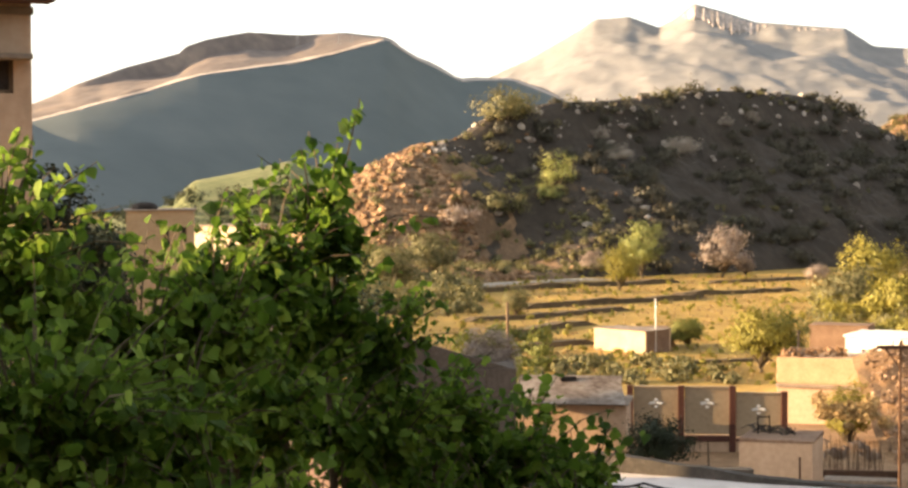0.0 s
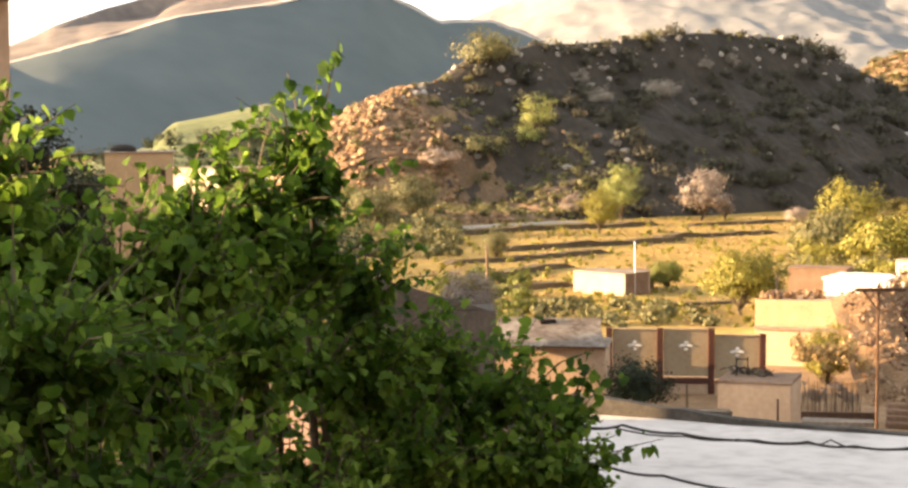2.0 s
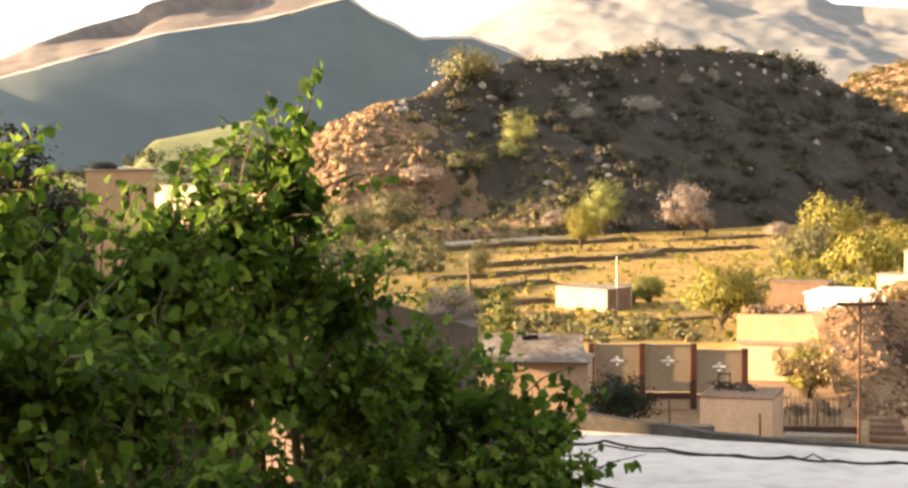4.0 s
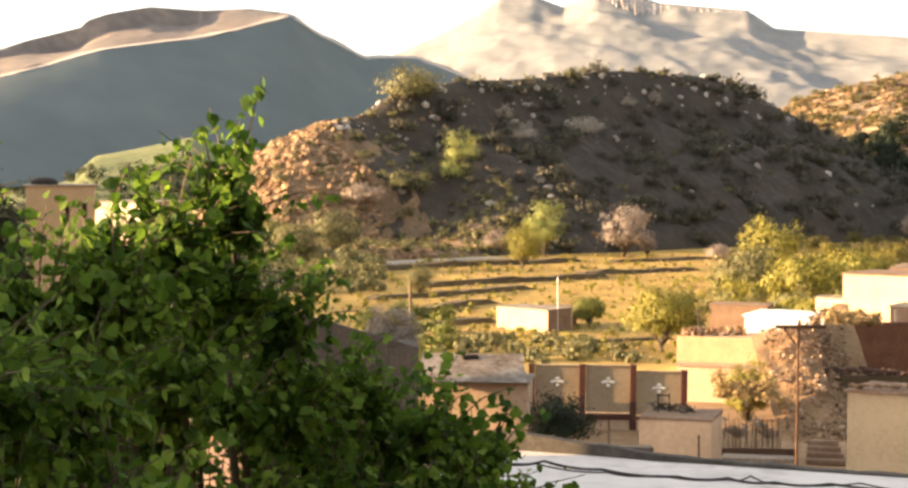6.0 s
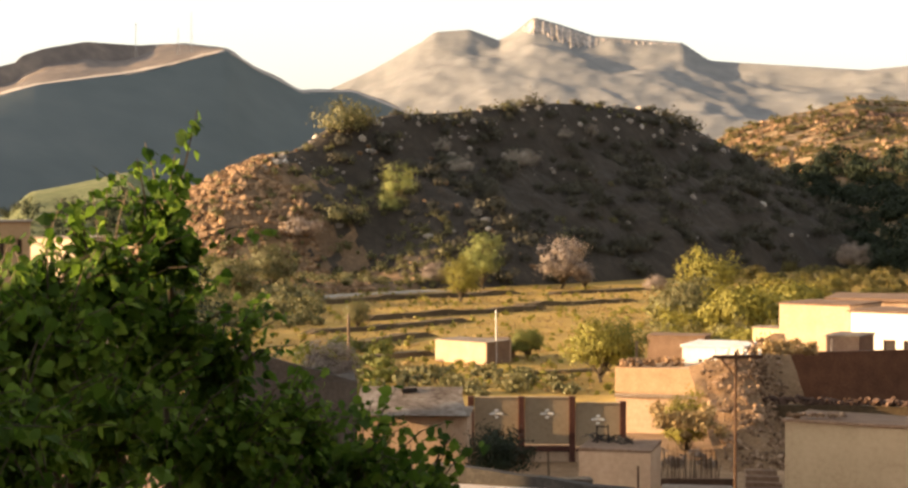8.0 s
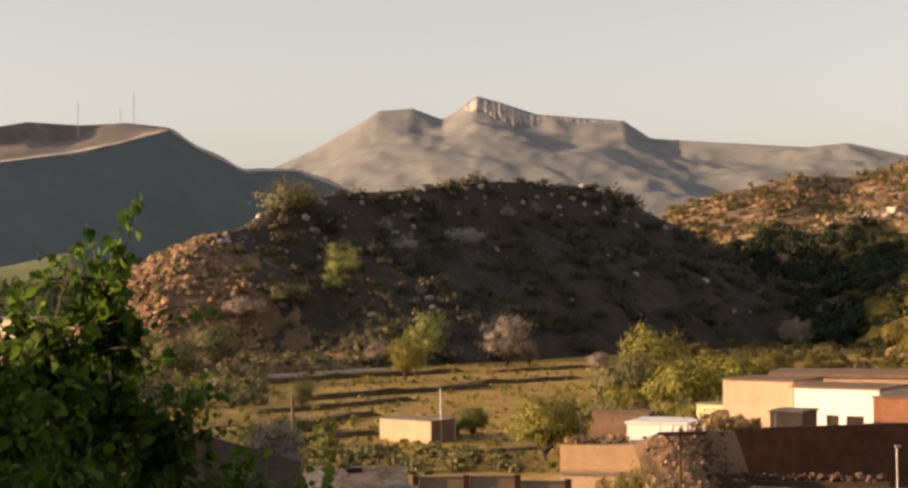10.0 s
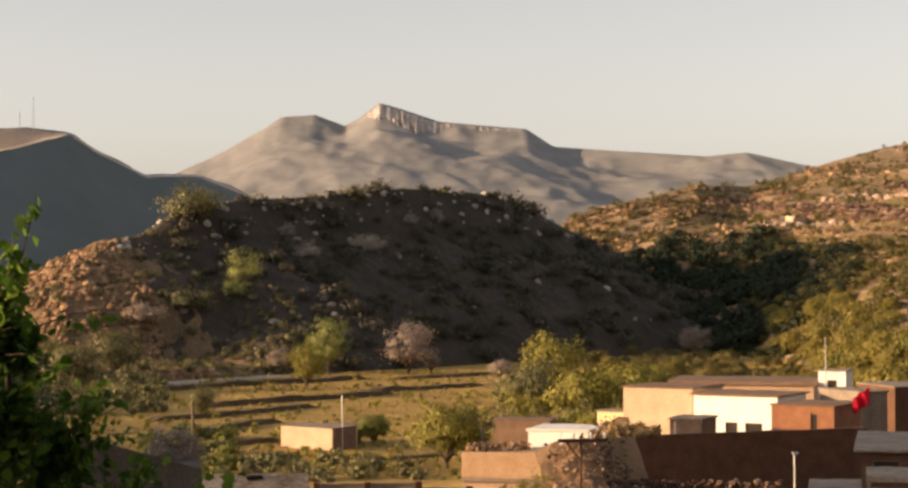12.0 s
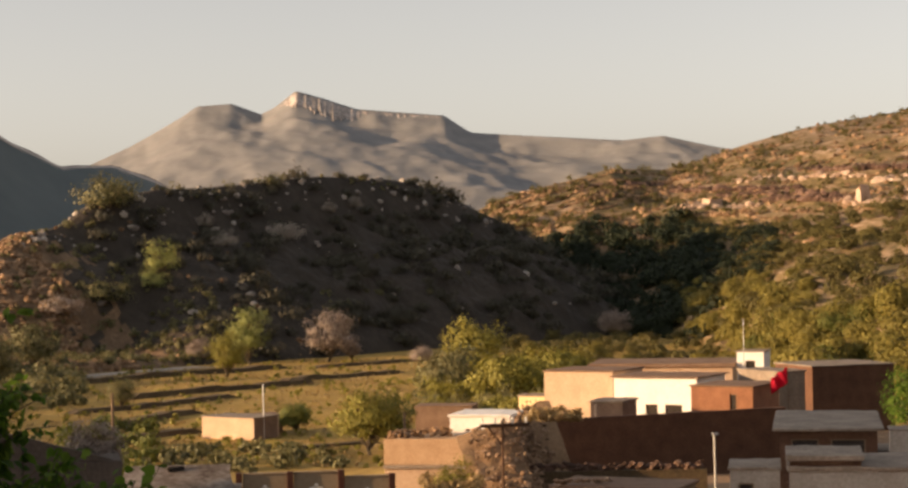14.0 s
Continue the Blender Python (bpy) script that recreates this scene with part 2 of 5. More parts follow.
def build_ground():
    xs = sorted({round(s * v, 2) for s in (-1, 1) for v in [i * 5 for i in range(30)] + [150 * 1.13 ** i for i in range(29)]})
    ys = sorted({-4500, -2500, -1200, -600, -300, -150, -80, -40} | {round(v, 2) for v in [i * 5 for i in range(105)] + [525 * 1.1 ** i for i in range(23)]})
    verts = [(x, y, ground_z(x, y)) for y in ys for x in xs]
    n = len(xs)
    faces = [(j * n + i, j * n + i + 1, j * n + n + i + 1, j * n + n + i) for j in range(len(ys) - 1) for i in range(n - 1)]
    tagged(raw_object("ground", verts, faces, "field", smooth=True), "dry yellow-green valley floor of grass fields", "ground", kind="structure")


build_ground()


def polar_sheet(name, mat, lines, ts, label, category, rough=(0, 1), rows=40, kind="structure", ridge=0.0, crest=2, bed=0.0):
    """A slope drawn from nearest to farthest line. Each line is a list of (azimuth, (distance, height)) at some azimuths; ts: columns."""
    verts = []
    cols = len(ts)
    for k in range(rows + 1):
        s = k / rows * (len(lines) - 1)
        i = min(int(s), len(lines) - 2)
        f = s - i
        for a in ts:
            d0, z0 = interp(a, lines[i][0]), interp(a, lines[i][1])
            d1, z1 = interp(a, lines[i + 1][0]), interp(a, lines[i + 1][1])
            d, z = d0 + (d1 - d0) * f, z0 + (z1 - z0) * f
            x, y = d * sin(radians(a)), d * cos(radians(a))
            amp, size = rough
            w = min(1, 0.03 + abs(s - crest) / 0.45)
            nz = noise.fractal((x / size, y / size, 1.7), 1.0, 2.1, 5) * amp
            if ridge:
                nz += (noise.ridged_multi_fractal((x / size * 0.55 + y / size * 0.12, y / size * 0.3, 9), 0.9, 2.1, 5, 1.0, 2.0) - 1.4) * ridge
            if bed:     # level rock beds: steep risers between gentle treads
                q = (z + 5 * noise.noise((x / 90, y / 90, 4))) * 2 * pi / bed
                nz -= sin(q) * bed / (2 * pi) * 1.1 * smooth(0.1, 0.45, noise.noise((x / 70, y / 70, 8)) + 0.35)
            verts.append((x, y, z + nz * w * (0.15 if k == 0 else 1)))
    faces = [(j * cols + i, j * cols + i + 1, j * cols + cols + i + 1, j * cols + cols + i) for j in range(rows) for i in range(cols - 1)]
    tagged(raw_object(name, verts, faces, mat, smooth=True), label, category, kind=kind)
    return BVHTree.FromPolygons(verts, faces)


def at_distance(crest, d):
    """Azimuth and rise pairs to azimuth and height pairs at the distances d (a list of pairs)."""
    return [(a, EYE + r * interp(a, d)) for a, r in crest]


def spaced(a, b, n):
    return [a + (b - a) * i / (n - 1) for i in range(n)]


# far mountain
far_crest = [(-30, 0.02), (-12, 0.035), (-5, 0.045)] + [(-1.85, 0.051), (-0.48, 0.0617), (1.08, 0.0771), (1.52, 0.0826), (2.56, 0.0839), (3.44, 0.0782), (3.87, 0.0819), (4.49, 0.0905), (5.28, 0.0865), (6.33, 0.0803), (8.96, 0.0762), (9.75, 0.0669), (11.58, 0.0645), (14.36, 0.061), (15.57, 0.0629), (17.27, 0.0559), (18.8, 0.0525)] + [(22, 0.048), (40, 0.03)]
FD = [(-30, 3050), (0, 3450), (10, 3380), (25, 3150), (40, 2900)]


def eased(line, reach):
    """The line's heights, averaged over some degrees to either side."""
    return [(a, sum(interp(a + reach * k / 6, line) for k in range(-6, 7)) / 13) for a in spaced(-30, 40, 141)]


far_top = at_distance(far_crest, FD)
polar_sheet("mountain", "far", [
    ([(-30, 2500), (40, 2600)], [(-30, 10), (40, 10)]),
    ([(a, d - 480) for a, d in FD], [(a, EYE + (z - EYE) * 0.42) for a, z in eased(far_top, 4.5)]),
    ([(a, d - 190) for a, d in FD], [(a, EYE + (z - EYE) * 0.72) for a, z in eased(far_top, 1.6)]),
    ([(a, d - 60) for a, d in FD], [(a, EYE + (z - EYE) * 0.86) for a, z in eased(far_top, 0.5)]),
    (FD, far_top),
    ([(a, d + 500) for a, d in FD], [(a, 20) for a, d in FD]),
], spaced(-30, 40, 560), "rocky mountain range, greyed for distance haze, with a cliff-topped peak", "mountain", rough=(9, 120), rows=150, ridge=8, crest=4)

# left mountain: front coloured for shade, shelf above its edge coloured for sun
left_crest = [(-40, 0.03), (-22, 0.045)] + [(-15.33, 0.0378), (-14.5, 0.0438), (-14, 0.0484)] + [(-12.47, 0.0578), (-11.8, 0.0609), (-10.96, 0.065), (-10.76, 0.0686), (-10.11, 0.0724), (-8.92, 0.0762), (-7.38, 0.0747), (-6, 0.0761), (-4.78, 0.0739), (-3.91, 0.0636), (-3.22, 0.0561), (-2.52, 0.0515), (-1.65, 0.0506), (-0.95, 0.0516), (-0.25, 0.047), (0.46, 0.0418), (2.03, 0.0241), (3.78, -0.0034)] + [(8, -0.005), (20, -0.01)]
left_edge = [(-40, 0.02), (-22, 0.035)] + [(-15.34, 0.0289), (-14.01, 0.035)] + [(-13.48, 0.0377), (-11.81, 0.046), (-10.29, 0.0537), (-7.9, 0.0595), (-7.04, 0.0621), (-5.82, 0.068), (-4.75, 0.0727), (-3.91, 0.063), (-2.52, 0.0509), (-0.95, 0.051), (0.46, 0.0412), (2.03, 0.0235), (3.78, -0.004)] + [(8, -0.006), (20, -0.01)]
LD = [(-40, 1000), (-14, 1330), (0, 1640), (4, 1760), (20, 2100)]
LC = [(a, d + 150) for a, d in LD]
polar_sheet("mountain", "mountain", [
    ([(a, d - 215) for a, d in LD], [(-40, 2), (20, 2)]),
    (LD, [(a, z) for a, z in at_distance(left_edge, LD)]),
], spaced(-40, 12, 360), "mountain flank coloured blue-grey for shade", "mountain", rough=(2.2, 120), rows=40, crest=1)


def cap(a):
    """Height of the dark cliff that caps the plateau."""
    return 0.0085 * smooth(-15, -11.2, a) * (1 - smooth(-8.2, -6.4, a))


fine_az = spaced(-40, 12, 180)
shelf_tread = [(a, interp(a, left_edge) + 0.0011 + 0.0006 * noise.noise((a * 2.3, 0, 5))) for a in fine_az]
under_cap = [(a, max(interp(a, shelf_tread) + 0.0002, interp(a, left_crest) - cap(a) - 0.0006 + 0.001 * noise.noise((a * 3, 0, 2)))) for a in fine_az]
mid_d, cap_d = [(a, d + 45) for a, d in LD], [(a, d + 138) for a, d in LD]
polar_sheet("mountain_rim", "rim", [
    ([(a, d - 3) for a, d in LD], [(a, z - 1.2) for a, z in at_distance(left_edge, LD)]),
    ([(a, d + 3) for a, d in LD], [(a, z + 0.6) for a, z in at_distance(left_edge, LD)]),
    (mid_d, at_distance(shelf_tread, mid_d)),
], fine_az, "rock rim along the mountain's edge, coloured pale for sunlight", "mountain", rough=(1.2, 30), rows=20, crest=1)
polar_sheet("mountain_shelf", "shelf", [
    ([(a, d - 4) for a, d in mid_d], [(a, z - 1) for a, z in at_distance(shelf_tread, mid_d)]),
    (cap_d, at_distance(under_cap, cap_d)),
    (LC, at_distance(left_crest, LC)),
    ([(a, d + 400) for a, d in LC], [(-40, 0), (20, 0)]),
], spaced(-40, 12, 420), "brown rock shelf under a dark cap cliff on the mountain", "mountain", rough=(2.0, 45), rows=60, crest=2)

# pale fluted cliff face below the far crest
cliff_az = spaced(4.0, 9.6, 240)
cliff_top = [(a, interp(a, far_crest) - 0.0008 - 0.0012 * abs(noise.noise((a * 5, 0, 1)))) for a in cliff_az]
cliff_foot = [(a, r - (0.0045 + 0.0075 * abs(noise.noise((a * 3.1, 0, 6))) + 0.005 * abs(noise.noise((a * 9, 0, 3)))) * (1 - 0.35 * smooth(4, 9.6, a)) * smooth(3.95, 4.5, a) * (1 - 0.8 * smooth(9.2, 9.6, a))) for a, r in cliff_top]
flute = {a: 5 * abs(noise.noise((a * 7, 0, 9))) + 3 * noise.noise((a * 17, 0, 4)) for a in cliff_az}
high_d = [(a, interp(a, FD) - 7 - flute[a] * 0.4) for a in cliff_az]
low_d = [(a, interp(a, FD) - 4 - flute[a] * 0.7 - 60 * (r - interp(a, cliff_foot)) / (0.14 * r)) for a, r in cliff_top]
polar_sheet("cliff", "cliff", [
    ([(a, d - 3) for a, d in low_d], [(a, z - 7) for a, z in at_distance(cliff_foot, low_d)]),
    (low_d, at_distance(cliff_foot, low_d)),
    (high_d, at_distance(cliff_top, high_d)),
    ([(a, d + 14) for a, d in high_d], [(a, z - 6) for a, z in at_distance(cliff_top, high_d)]),
], cliff_az, "pale streaked cliff below the mountain peak", "cliff", rough=(1.5, 11), rows=36, crest=2)

# right hill, sunlit, with ledges
right_crest = [(4, -0.02), (9, -0.012)] + [(9.77, 0.0236), (10.47, 0.0311), (11.35, 0.0355), (12.94, 0.0413), (13.99, 0.0466), (15.56, 0.0453), (16.61, 0.0496), (18.17, 0.0582), (19.9, 0.0658), (21.27, 0.0692), (22.45, 0.0717), (23.3, 0.0764), (23.97, 0.083), (24.44, 0.0842)] + [(28, 0.12), (45, 0.13)]
RD = [(4, 640), (12, 700), (16, 760), (25, 900), (45, 900)]
RB = [(4, 600), (9.5, 585), (13, 540), (16, 500), (18, 400), (20, 300), (25, 240), (45, 200)]
RZ = [(4, 0.0), (10, -1.0), (20, -0.5), (45, 1)]
RM = [(a, interp(a, RB) * 0.45 + interp(a, RD) * 0.55) for a in (4, 9, 12, 15, 18, 22, 26, 45)]


def right_mid(a):
    return EYE + (interp(a, right_crest) - 0.028 - 0.022 * smooth(12, 22, a)) * interp(a, RM)


right_tree = polar_sheet("hill", "slope", [
    (RB, RZ),
    (RM, [(a, max(1, right_mid(a))) for a in (4, 7, 9, 11, 13, 15, 17, 19, 21, 23, 26, 45)]),
    (RD, at_distance(right_crest, RD)),
    ([(a, d + 250) for a, d in RD], [(4, 0), (45, 0)]),
], spaced(4, 45, 330), "sunlit brown hillside with rock ledges and scrub", "hill", rough=(2.6, 26), rows=170, bed=9.0)

# middle hill: a ridge that runs away to the right
R0, R1 = Vector((-40, 451)), Vector((90, 566))
RDIR = (R1 - R0).normalized()
RN = Vector((RDIR.y, -RDIR.x))
hill_sky = [(-7.92, -0.0459), (-7.23, -0.0338), (-6.36, -0.0095), (-5.32, 0.0021), (-3.92, 0.0164), (-2.52, 0.025), (-1.65, 0.0348), (0.28, 0.0409), (2.03, 0.0418), (3.78, 0.0448), (5.17, 0.0468), (6.9, 0.0451), (7.93, 0.0426), (8.96, 0.0353), (9.99, 0.0262), (11.01, 0.0171), (12.02, 0.0056), (13.36, -0.0033), (15.67, -0.0239), (18.1, -0.0469)]


def ridge_height(s):
    p = R0 + RDIR * s
    return EYE + interp(math.degrees(math.atan2(p.x, p.y)), hill_sky) * p.length


def hill_z(s, w):
    """w: metres in front of the ridge line (behind: minus)."""
    end = 17
    q = abs(w) / (66 if w > 0 else 80)
    body = max(0, 1 - q) ** 0.85 * (1 - 0.25 * smooth(0, 0.25, q) * (1 - q))
    long = max(0, ridge_height(max(s, end))) * body - 0.6 - 2 * smooth(60, 71, w)
    if s > end + 22:
        return long
    # the spur's rounded end falls away to the left
    cone = ridge_height(end - math.hypot(max(0, end - s), 1.2 * w)) * (1 - 0.3 * smooth(30, 66, abs(w))) - 0.6 - 9 * smooth(56, 71, abs(w)) - 9 * smooth(-40, -58, s)
    k = smooth(end - 10, end + 22, s)
    return cone * (1 - k) + long * k


def build_hill():
    S = spaced(-60, 260, 320)
    Wd = spaced(72, -80, 110)
    verts = []
    for w in Wd:
        for s in S:
            p = R0 + RDIR * s + RN * w
            z = hill_z(s, w)
            k = 1 - math.exp(-abs(w) / 8)
            z += (noise.fractal((p.x / 16, p.y / 16, 5), 1, 2, 5) * 3.2 + abs(noise.noise((p.x / 5, p.y / 5, 2))) * 1.2) * k * smooth(0, 8, z)
            verts.append((p.x, p.y, z))
    n = len(S)
    faces = [(j * n + i, j * n + i + 1, j * n + n + i + 1, j * n + n + i) for j in range(len(Wd) - 1) for i in range(n - 1)]
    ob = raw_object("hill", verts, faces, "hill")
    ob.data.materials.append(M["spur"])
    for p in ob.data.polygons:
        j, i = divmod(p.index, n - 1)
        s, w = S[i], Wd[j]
        # faces of the sunward end take the lighter spur colour
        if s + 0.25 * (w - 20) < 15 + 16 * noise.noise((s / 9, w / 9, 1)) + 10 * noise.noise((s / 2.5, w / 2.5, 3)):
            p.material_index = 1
    tagged(ob, "rocky hill with shade put into its dark colour, scattered scrub and boulders", "hill", kind="structure")
    return ob, BVHTree.FromPolygons(verts, faces)


rocky_hill, hill_tree = build_hill()

xs, ys = spaced(-14, 84, 43), spaced(44, 172, 49)
tagged(raw_object("yard", [(x, y, ground_z(x, y) + 0.06 + 0.1 * noise.noise((x / 3, y / 3, 1))) for y in ys for x in xs], [(j * 43 + i, j * 43 + i + 1, j * 43 + 44 + i, j * 43 + 43 + i) for j in range(48) for i in range(42)], "earth", smooth=True), "bare trodden brown earth between the houses", "yard", kind="structure")

# ---------------------------------------------------------------- houses


def wall_boxes(bm, w, h, t, openings=(), ox=0.0, oy=0.0, along='x'):
    """A wall w by h, t thick, with openings (x0, z0, x1, z1) that go through it."""
    xs = sorted({0, w, *[v for o in openings for v in (o[0], o[2])]})
    zs = sorted({0, h, *[v for o in openings for v in (o[1], o[3])]})
    made = {}

    def vert(a, d, c):
        if (a, d, c) not in made:
            made[a, d, c] = bm.verts.new((ox + a, oy + d, c) if along == 'x' else (ox + d, oy + a, c))
        return made[a, d, c]

    def solid(i, k):
        if not (0 <= i < len(xs) - 1 and 0 <= k < len(zs) - 1):
            return False
        return not any(o[0] <= xs[i] and xs[i + 1] <= o[2] and o[1] <= zs[k] and zs[k + 1] <= o[3] for o in openings)

    for i in range(len(xs) - 1):
        for k in range(len(zs) - 1):
            if not solid(i, k):
                continue
            a, b, c, d = xs[i], xs[i + 1], zs[k], zs[k + 1]
            bm.faces.new((vert(a, 0, c), vert(b, 0, c), vert(b, 0, d), vert(a, 0, d)))
            bm.faces.new((vert(a, t, d), vert(b, t, d), vert(b, t, c), vert(a, t, c)))
            for there, p, q in ((solid(i - 1, k), (a, c), (a, d)), (solid(i + 1, k), (b, d), (b, c)), (solid(i, k - 1), (b, c), (a, c)), (solid(i, k + 1), (a, d), (b, d))):
                if not there:
                    bm.faces.new((vert(p[0], 0, p[1]), vert(q[0], 0, q[1]), vert(q[0], t, q[1]), vert(p[0], t, p[1])))
    return bm


def house(name, x, y, phi, ztop, w, depth, mat, label, roof="concrete", lip=0.12, over=0.12, base=None, openings=(), side=(), category="house", parapet=0.0, sidemat=None, roofslope=0.0):
    """A flat-roofed block. Its front turns phi degrees to the left; (x, y) is the left front corner. Openings count from the floor of the wall up."""
    g = ground_z(x + w / 2, y) - 0.4 if base is None else base
    h = ztop - g - lip
    e = thing(name, x, y, g, -phi, label, category)
    t = 0.24
    fo = [(a, h - c, b, h - d) for a, d, b, c in openings]
    so = [(a, h - c, b, h - d) for a, d, b, c in side]
    part("front_wall", wall_boxes(bmesh.new(), w, h, t, fo), mat, e)
    part("back_wall", wall_boxes(bmesh.new(), w, h, t, (), 0, depth - t), mat, e)
    part("side_wall", wall_boxes(bmesh.new(), depth - 2 * t, h, t, (), 0, t, 'y'), mat, e)
    part("side_wall", wall_boxes(bmesh.new(), depth - 2 * t, h, t, so, w - t, t, 'y'), sidemat or mat, e)
    bm = boxed(-over, -over, h + 0.003, w + over, depth + over, h + lip, bevel=0.03, jitter=0.02)
    bmesh.ops.subdivide_edges(bm, edges=[q for q in bm.edges if q.calc_length() > 0.8], cuts=7, use_grid_fill=True)
    for v in bm.verts:      # worn, hand-built edges
        n = 0.045 * noise.noise((v.co.x * 1.7 + x, v.co.y * 1.7 + y, 3))
        v.co.x += n
        if v.co.z > h + lip * 0.5:
            v.co.z += n + 0.03 * noise.noise((v.co.x * 5 + x, v.co.y * 5, 7))
    part("roof", bm, roof, e)
    if parapet:
        bm = bmesh.new()
        for q in ((0, 0, w, 0.2), (0, depth - 0.2, w, depth), (0, 0.2, 0.2, depth - 0.2), (w - 0.2, 0.2, w, depth - 0.2)):
            box(bm, q[0], q[1], h + lip + 0.003, q[2], q[3], h + lip + parapet, jitter=0.02)
        part("parapet", bm, mat, e)
    # dark boards fill the openings in place of a shaded inside
    for a, c, b, d in fo:
        f = part("window_frame" if d - c < 1.7 else "door_frame", wall_boxes(bmesh.new(), b - a, d - c, 0.06, [(0.07, 0.07, b - a - 0.07, d - c - 0.07)]), "wood", e)
        f.location = (a, 0.10, c)
        part("shutter" if d - c < 1.7 else "door", boxed(0.07, 0.01, 0.07, b - a - 0.07, 0.05, d - c - 0.07), "dark", f, "dark board in place of the shaded inside")
    for a, c, b, d in so:
        q = part("shutter", boxed(0.05, a, c, 0.1, b, d), "dark", e)
        q.location = (w - t, t, 0)
    return e


house("tan_house", 31.48, 150, 38, 12.9, 6.05, 6, "plaster", "flat-roofed tan plastered house, sunlit and weathered", roof="mud")
house("white_house", 35.28, 142, 38, 12.79, 6.79, 6, "white", "flat-roofed white painted house with dark door openings", roof="mud", over=0.25, openings=((2.6, 2.0, 3.6, 5.2), (4.2, 2.0, 5.6, 3.4)))
house("brick_house", 37.9, 130, 38, 12.77, 4.61, 5.5, "brick", "small flat-roofed red brick house", roof="mud", openings=((2.9, 0.5, 3.4, 2.4),))
house("mud_house", 40.64, 172, 20, 12.0, 12.97, 9, "plaster", "long low mud-plastered house with a flat earthen roof", roof="mud", over=0.3, lip=0.35)
house("white_room", 53.41, 168, 30, 13.1, 2.49, 3, "white", "white rooftop room with a dark arched opening", openings=((0.8, 0.8, 1.7, 2.0),))
house("grey_house", 47.15, 138, -20, 13.04, 2.55, 5, "concrete", "pale grey plastered house wall in shade")
house("brown_house", 57.03, 158, -8, 12.13, 8.07, 7, "shade_brick", "brown mud brick house, darkened for shade, with pale parapet edge", roof="concrete")
house("flat_roof_house", 27.14, 79.5, 20, 14.36, 4.2, 9, "shade_brick", "low house, walls darkened for deep shade, with pale concrete flat roof", over=0.3, lip=0.14, openings=((0.5, 0.35, 1.7, 2.3), (2.2, 0.35, 3.7, 1.9)))
house("low_shed", 31.6, 86, 19, 12.6, 5.2, 3, "shade_greymud", "low shed with a pale slab roof", lip=0.2, over=0.2)
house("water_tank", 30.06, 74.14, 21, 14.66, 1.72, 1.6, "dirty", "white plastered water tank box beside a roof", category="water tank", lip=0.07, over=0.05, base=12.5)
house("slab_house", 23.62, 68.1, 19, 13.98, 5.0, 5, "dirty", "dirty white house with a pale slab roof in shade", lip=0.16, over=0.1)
house("roof_room", 23.7, 68.25, 19, 14.4, 2.62, 3.5, "shade_brick", "low storeroom, darkened for shade, under a pale concrete slab", category="storeroom", lip=0.2, over=0.14, base=13.985)
house("brick_shed", 34.0, 80.5, 22, 14.3, 4.6, 4, "shade_brick", "plain brick shed in a shade-darkened colour", roof="mud")
house("yard_wall", 19.5, 97.5, 10, 10.75, 9.4, 0.5, "bank", "broken low brown wall across the yard", category="wall", roof="bank", over=0.02)
house("front_shed", 22.1, 70.62, 18, 13.76, 1.9, 3, "dirty", "pale low shed with dirty white walls", over=0.06, openings=((0.3, 0.5, 0.9, 1.9),))
house("courtyard_wall", 25.63, 122, -14, 11.29, 18.63, 0.6, "shade_brick", "long brown brick courtyard wall, darkened for shade", category="wall", roof="shade_brick", over=0.0)
house("yellow_wall", 29.92, 153, 34, 10.74, 2.36, 2, "yellow", "small pale yellow plastered store", category="store")
house("white_wall", 16.91, 107, 24, 13.11, 3.50, 4, "white", "low white plastered house, brightly sunlit", roof="white")
corner = house("corner_house", 12.86, 105, 19, 11.91, 5.28, 5, "plaster", "plastered brick house with rough unfinished roof edge", roof="tanbrick", over=0.03)
part("brick_band", boxed(-0.03, -0.05, 10.64 - corner.location.z, 5.91 + 0.03, -0.003, 12.04 - corner.location.z, bevel=0.02), "tanbrick", corner, "band of tan brick")
part("ledge", boxed(-0.06, -0.16, 10.39 - corner.location.z, 5.91 + 0.06, -0.003, 10.58 - corner.location.z, bevel=0.02), "concrete", corner)
house("shed", -1.54, 88, 6, 11.49, 5.36, 3.5, "plaster", "shed with cream walls and weathered grey sheet roof", lip=0.1)
house("block_store", 7.6, 74, 16, 11.79, 2.84, 3, "plaster", "small beige store with rubbish piled on its roof", roof="mud", over=0.03)
gable = house("mud_gable_house", -7.47, 80, -4, 13.87, 6.28, 4, "shade_greymud", "grey mud brick house with a sloping gable, darkened for shade", roof="shade_greymud", over=0.0)
gz = 13.87 - gable.location.z + 0.004
bm = bmesh.new()
gv = [bm.verts.new(q) for q in ((0, 0.01, gz), (6.0, 0.01, gz), (1.4, 0.01, gz + 1.35), (0, 0.01, gz + 1.5), (0, 0.3, gz), (6.0, 0.3, gz), (1.4, 0.3, gz + 1.35), (0, 0.3, gz + 1.5))]
for q in ((0, 1, 2, 3), (7, 6, 5, 4), (1, 5, 6, 2), (2, 6, 7, 3), (3, 7, 4, 0), (0, 4, 5, 1)):
    bm.faces.new([gv[i] for i in q])
part("gable", bm, "shade_greymud", gable)
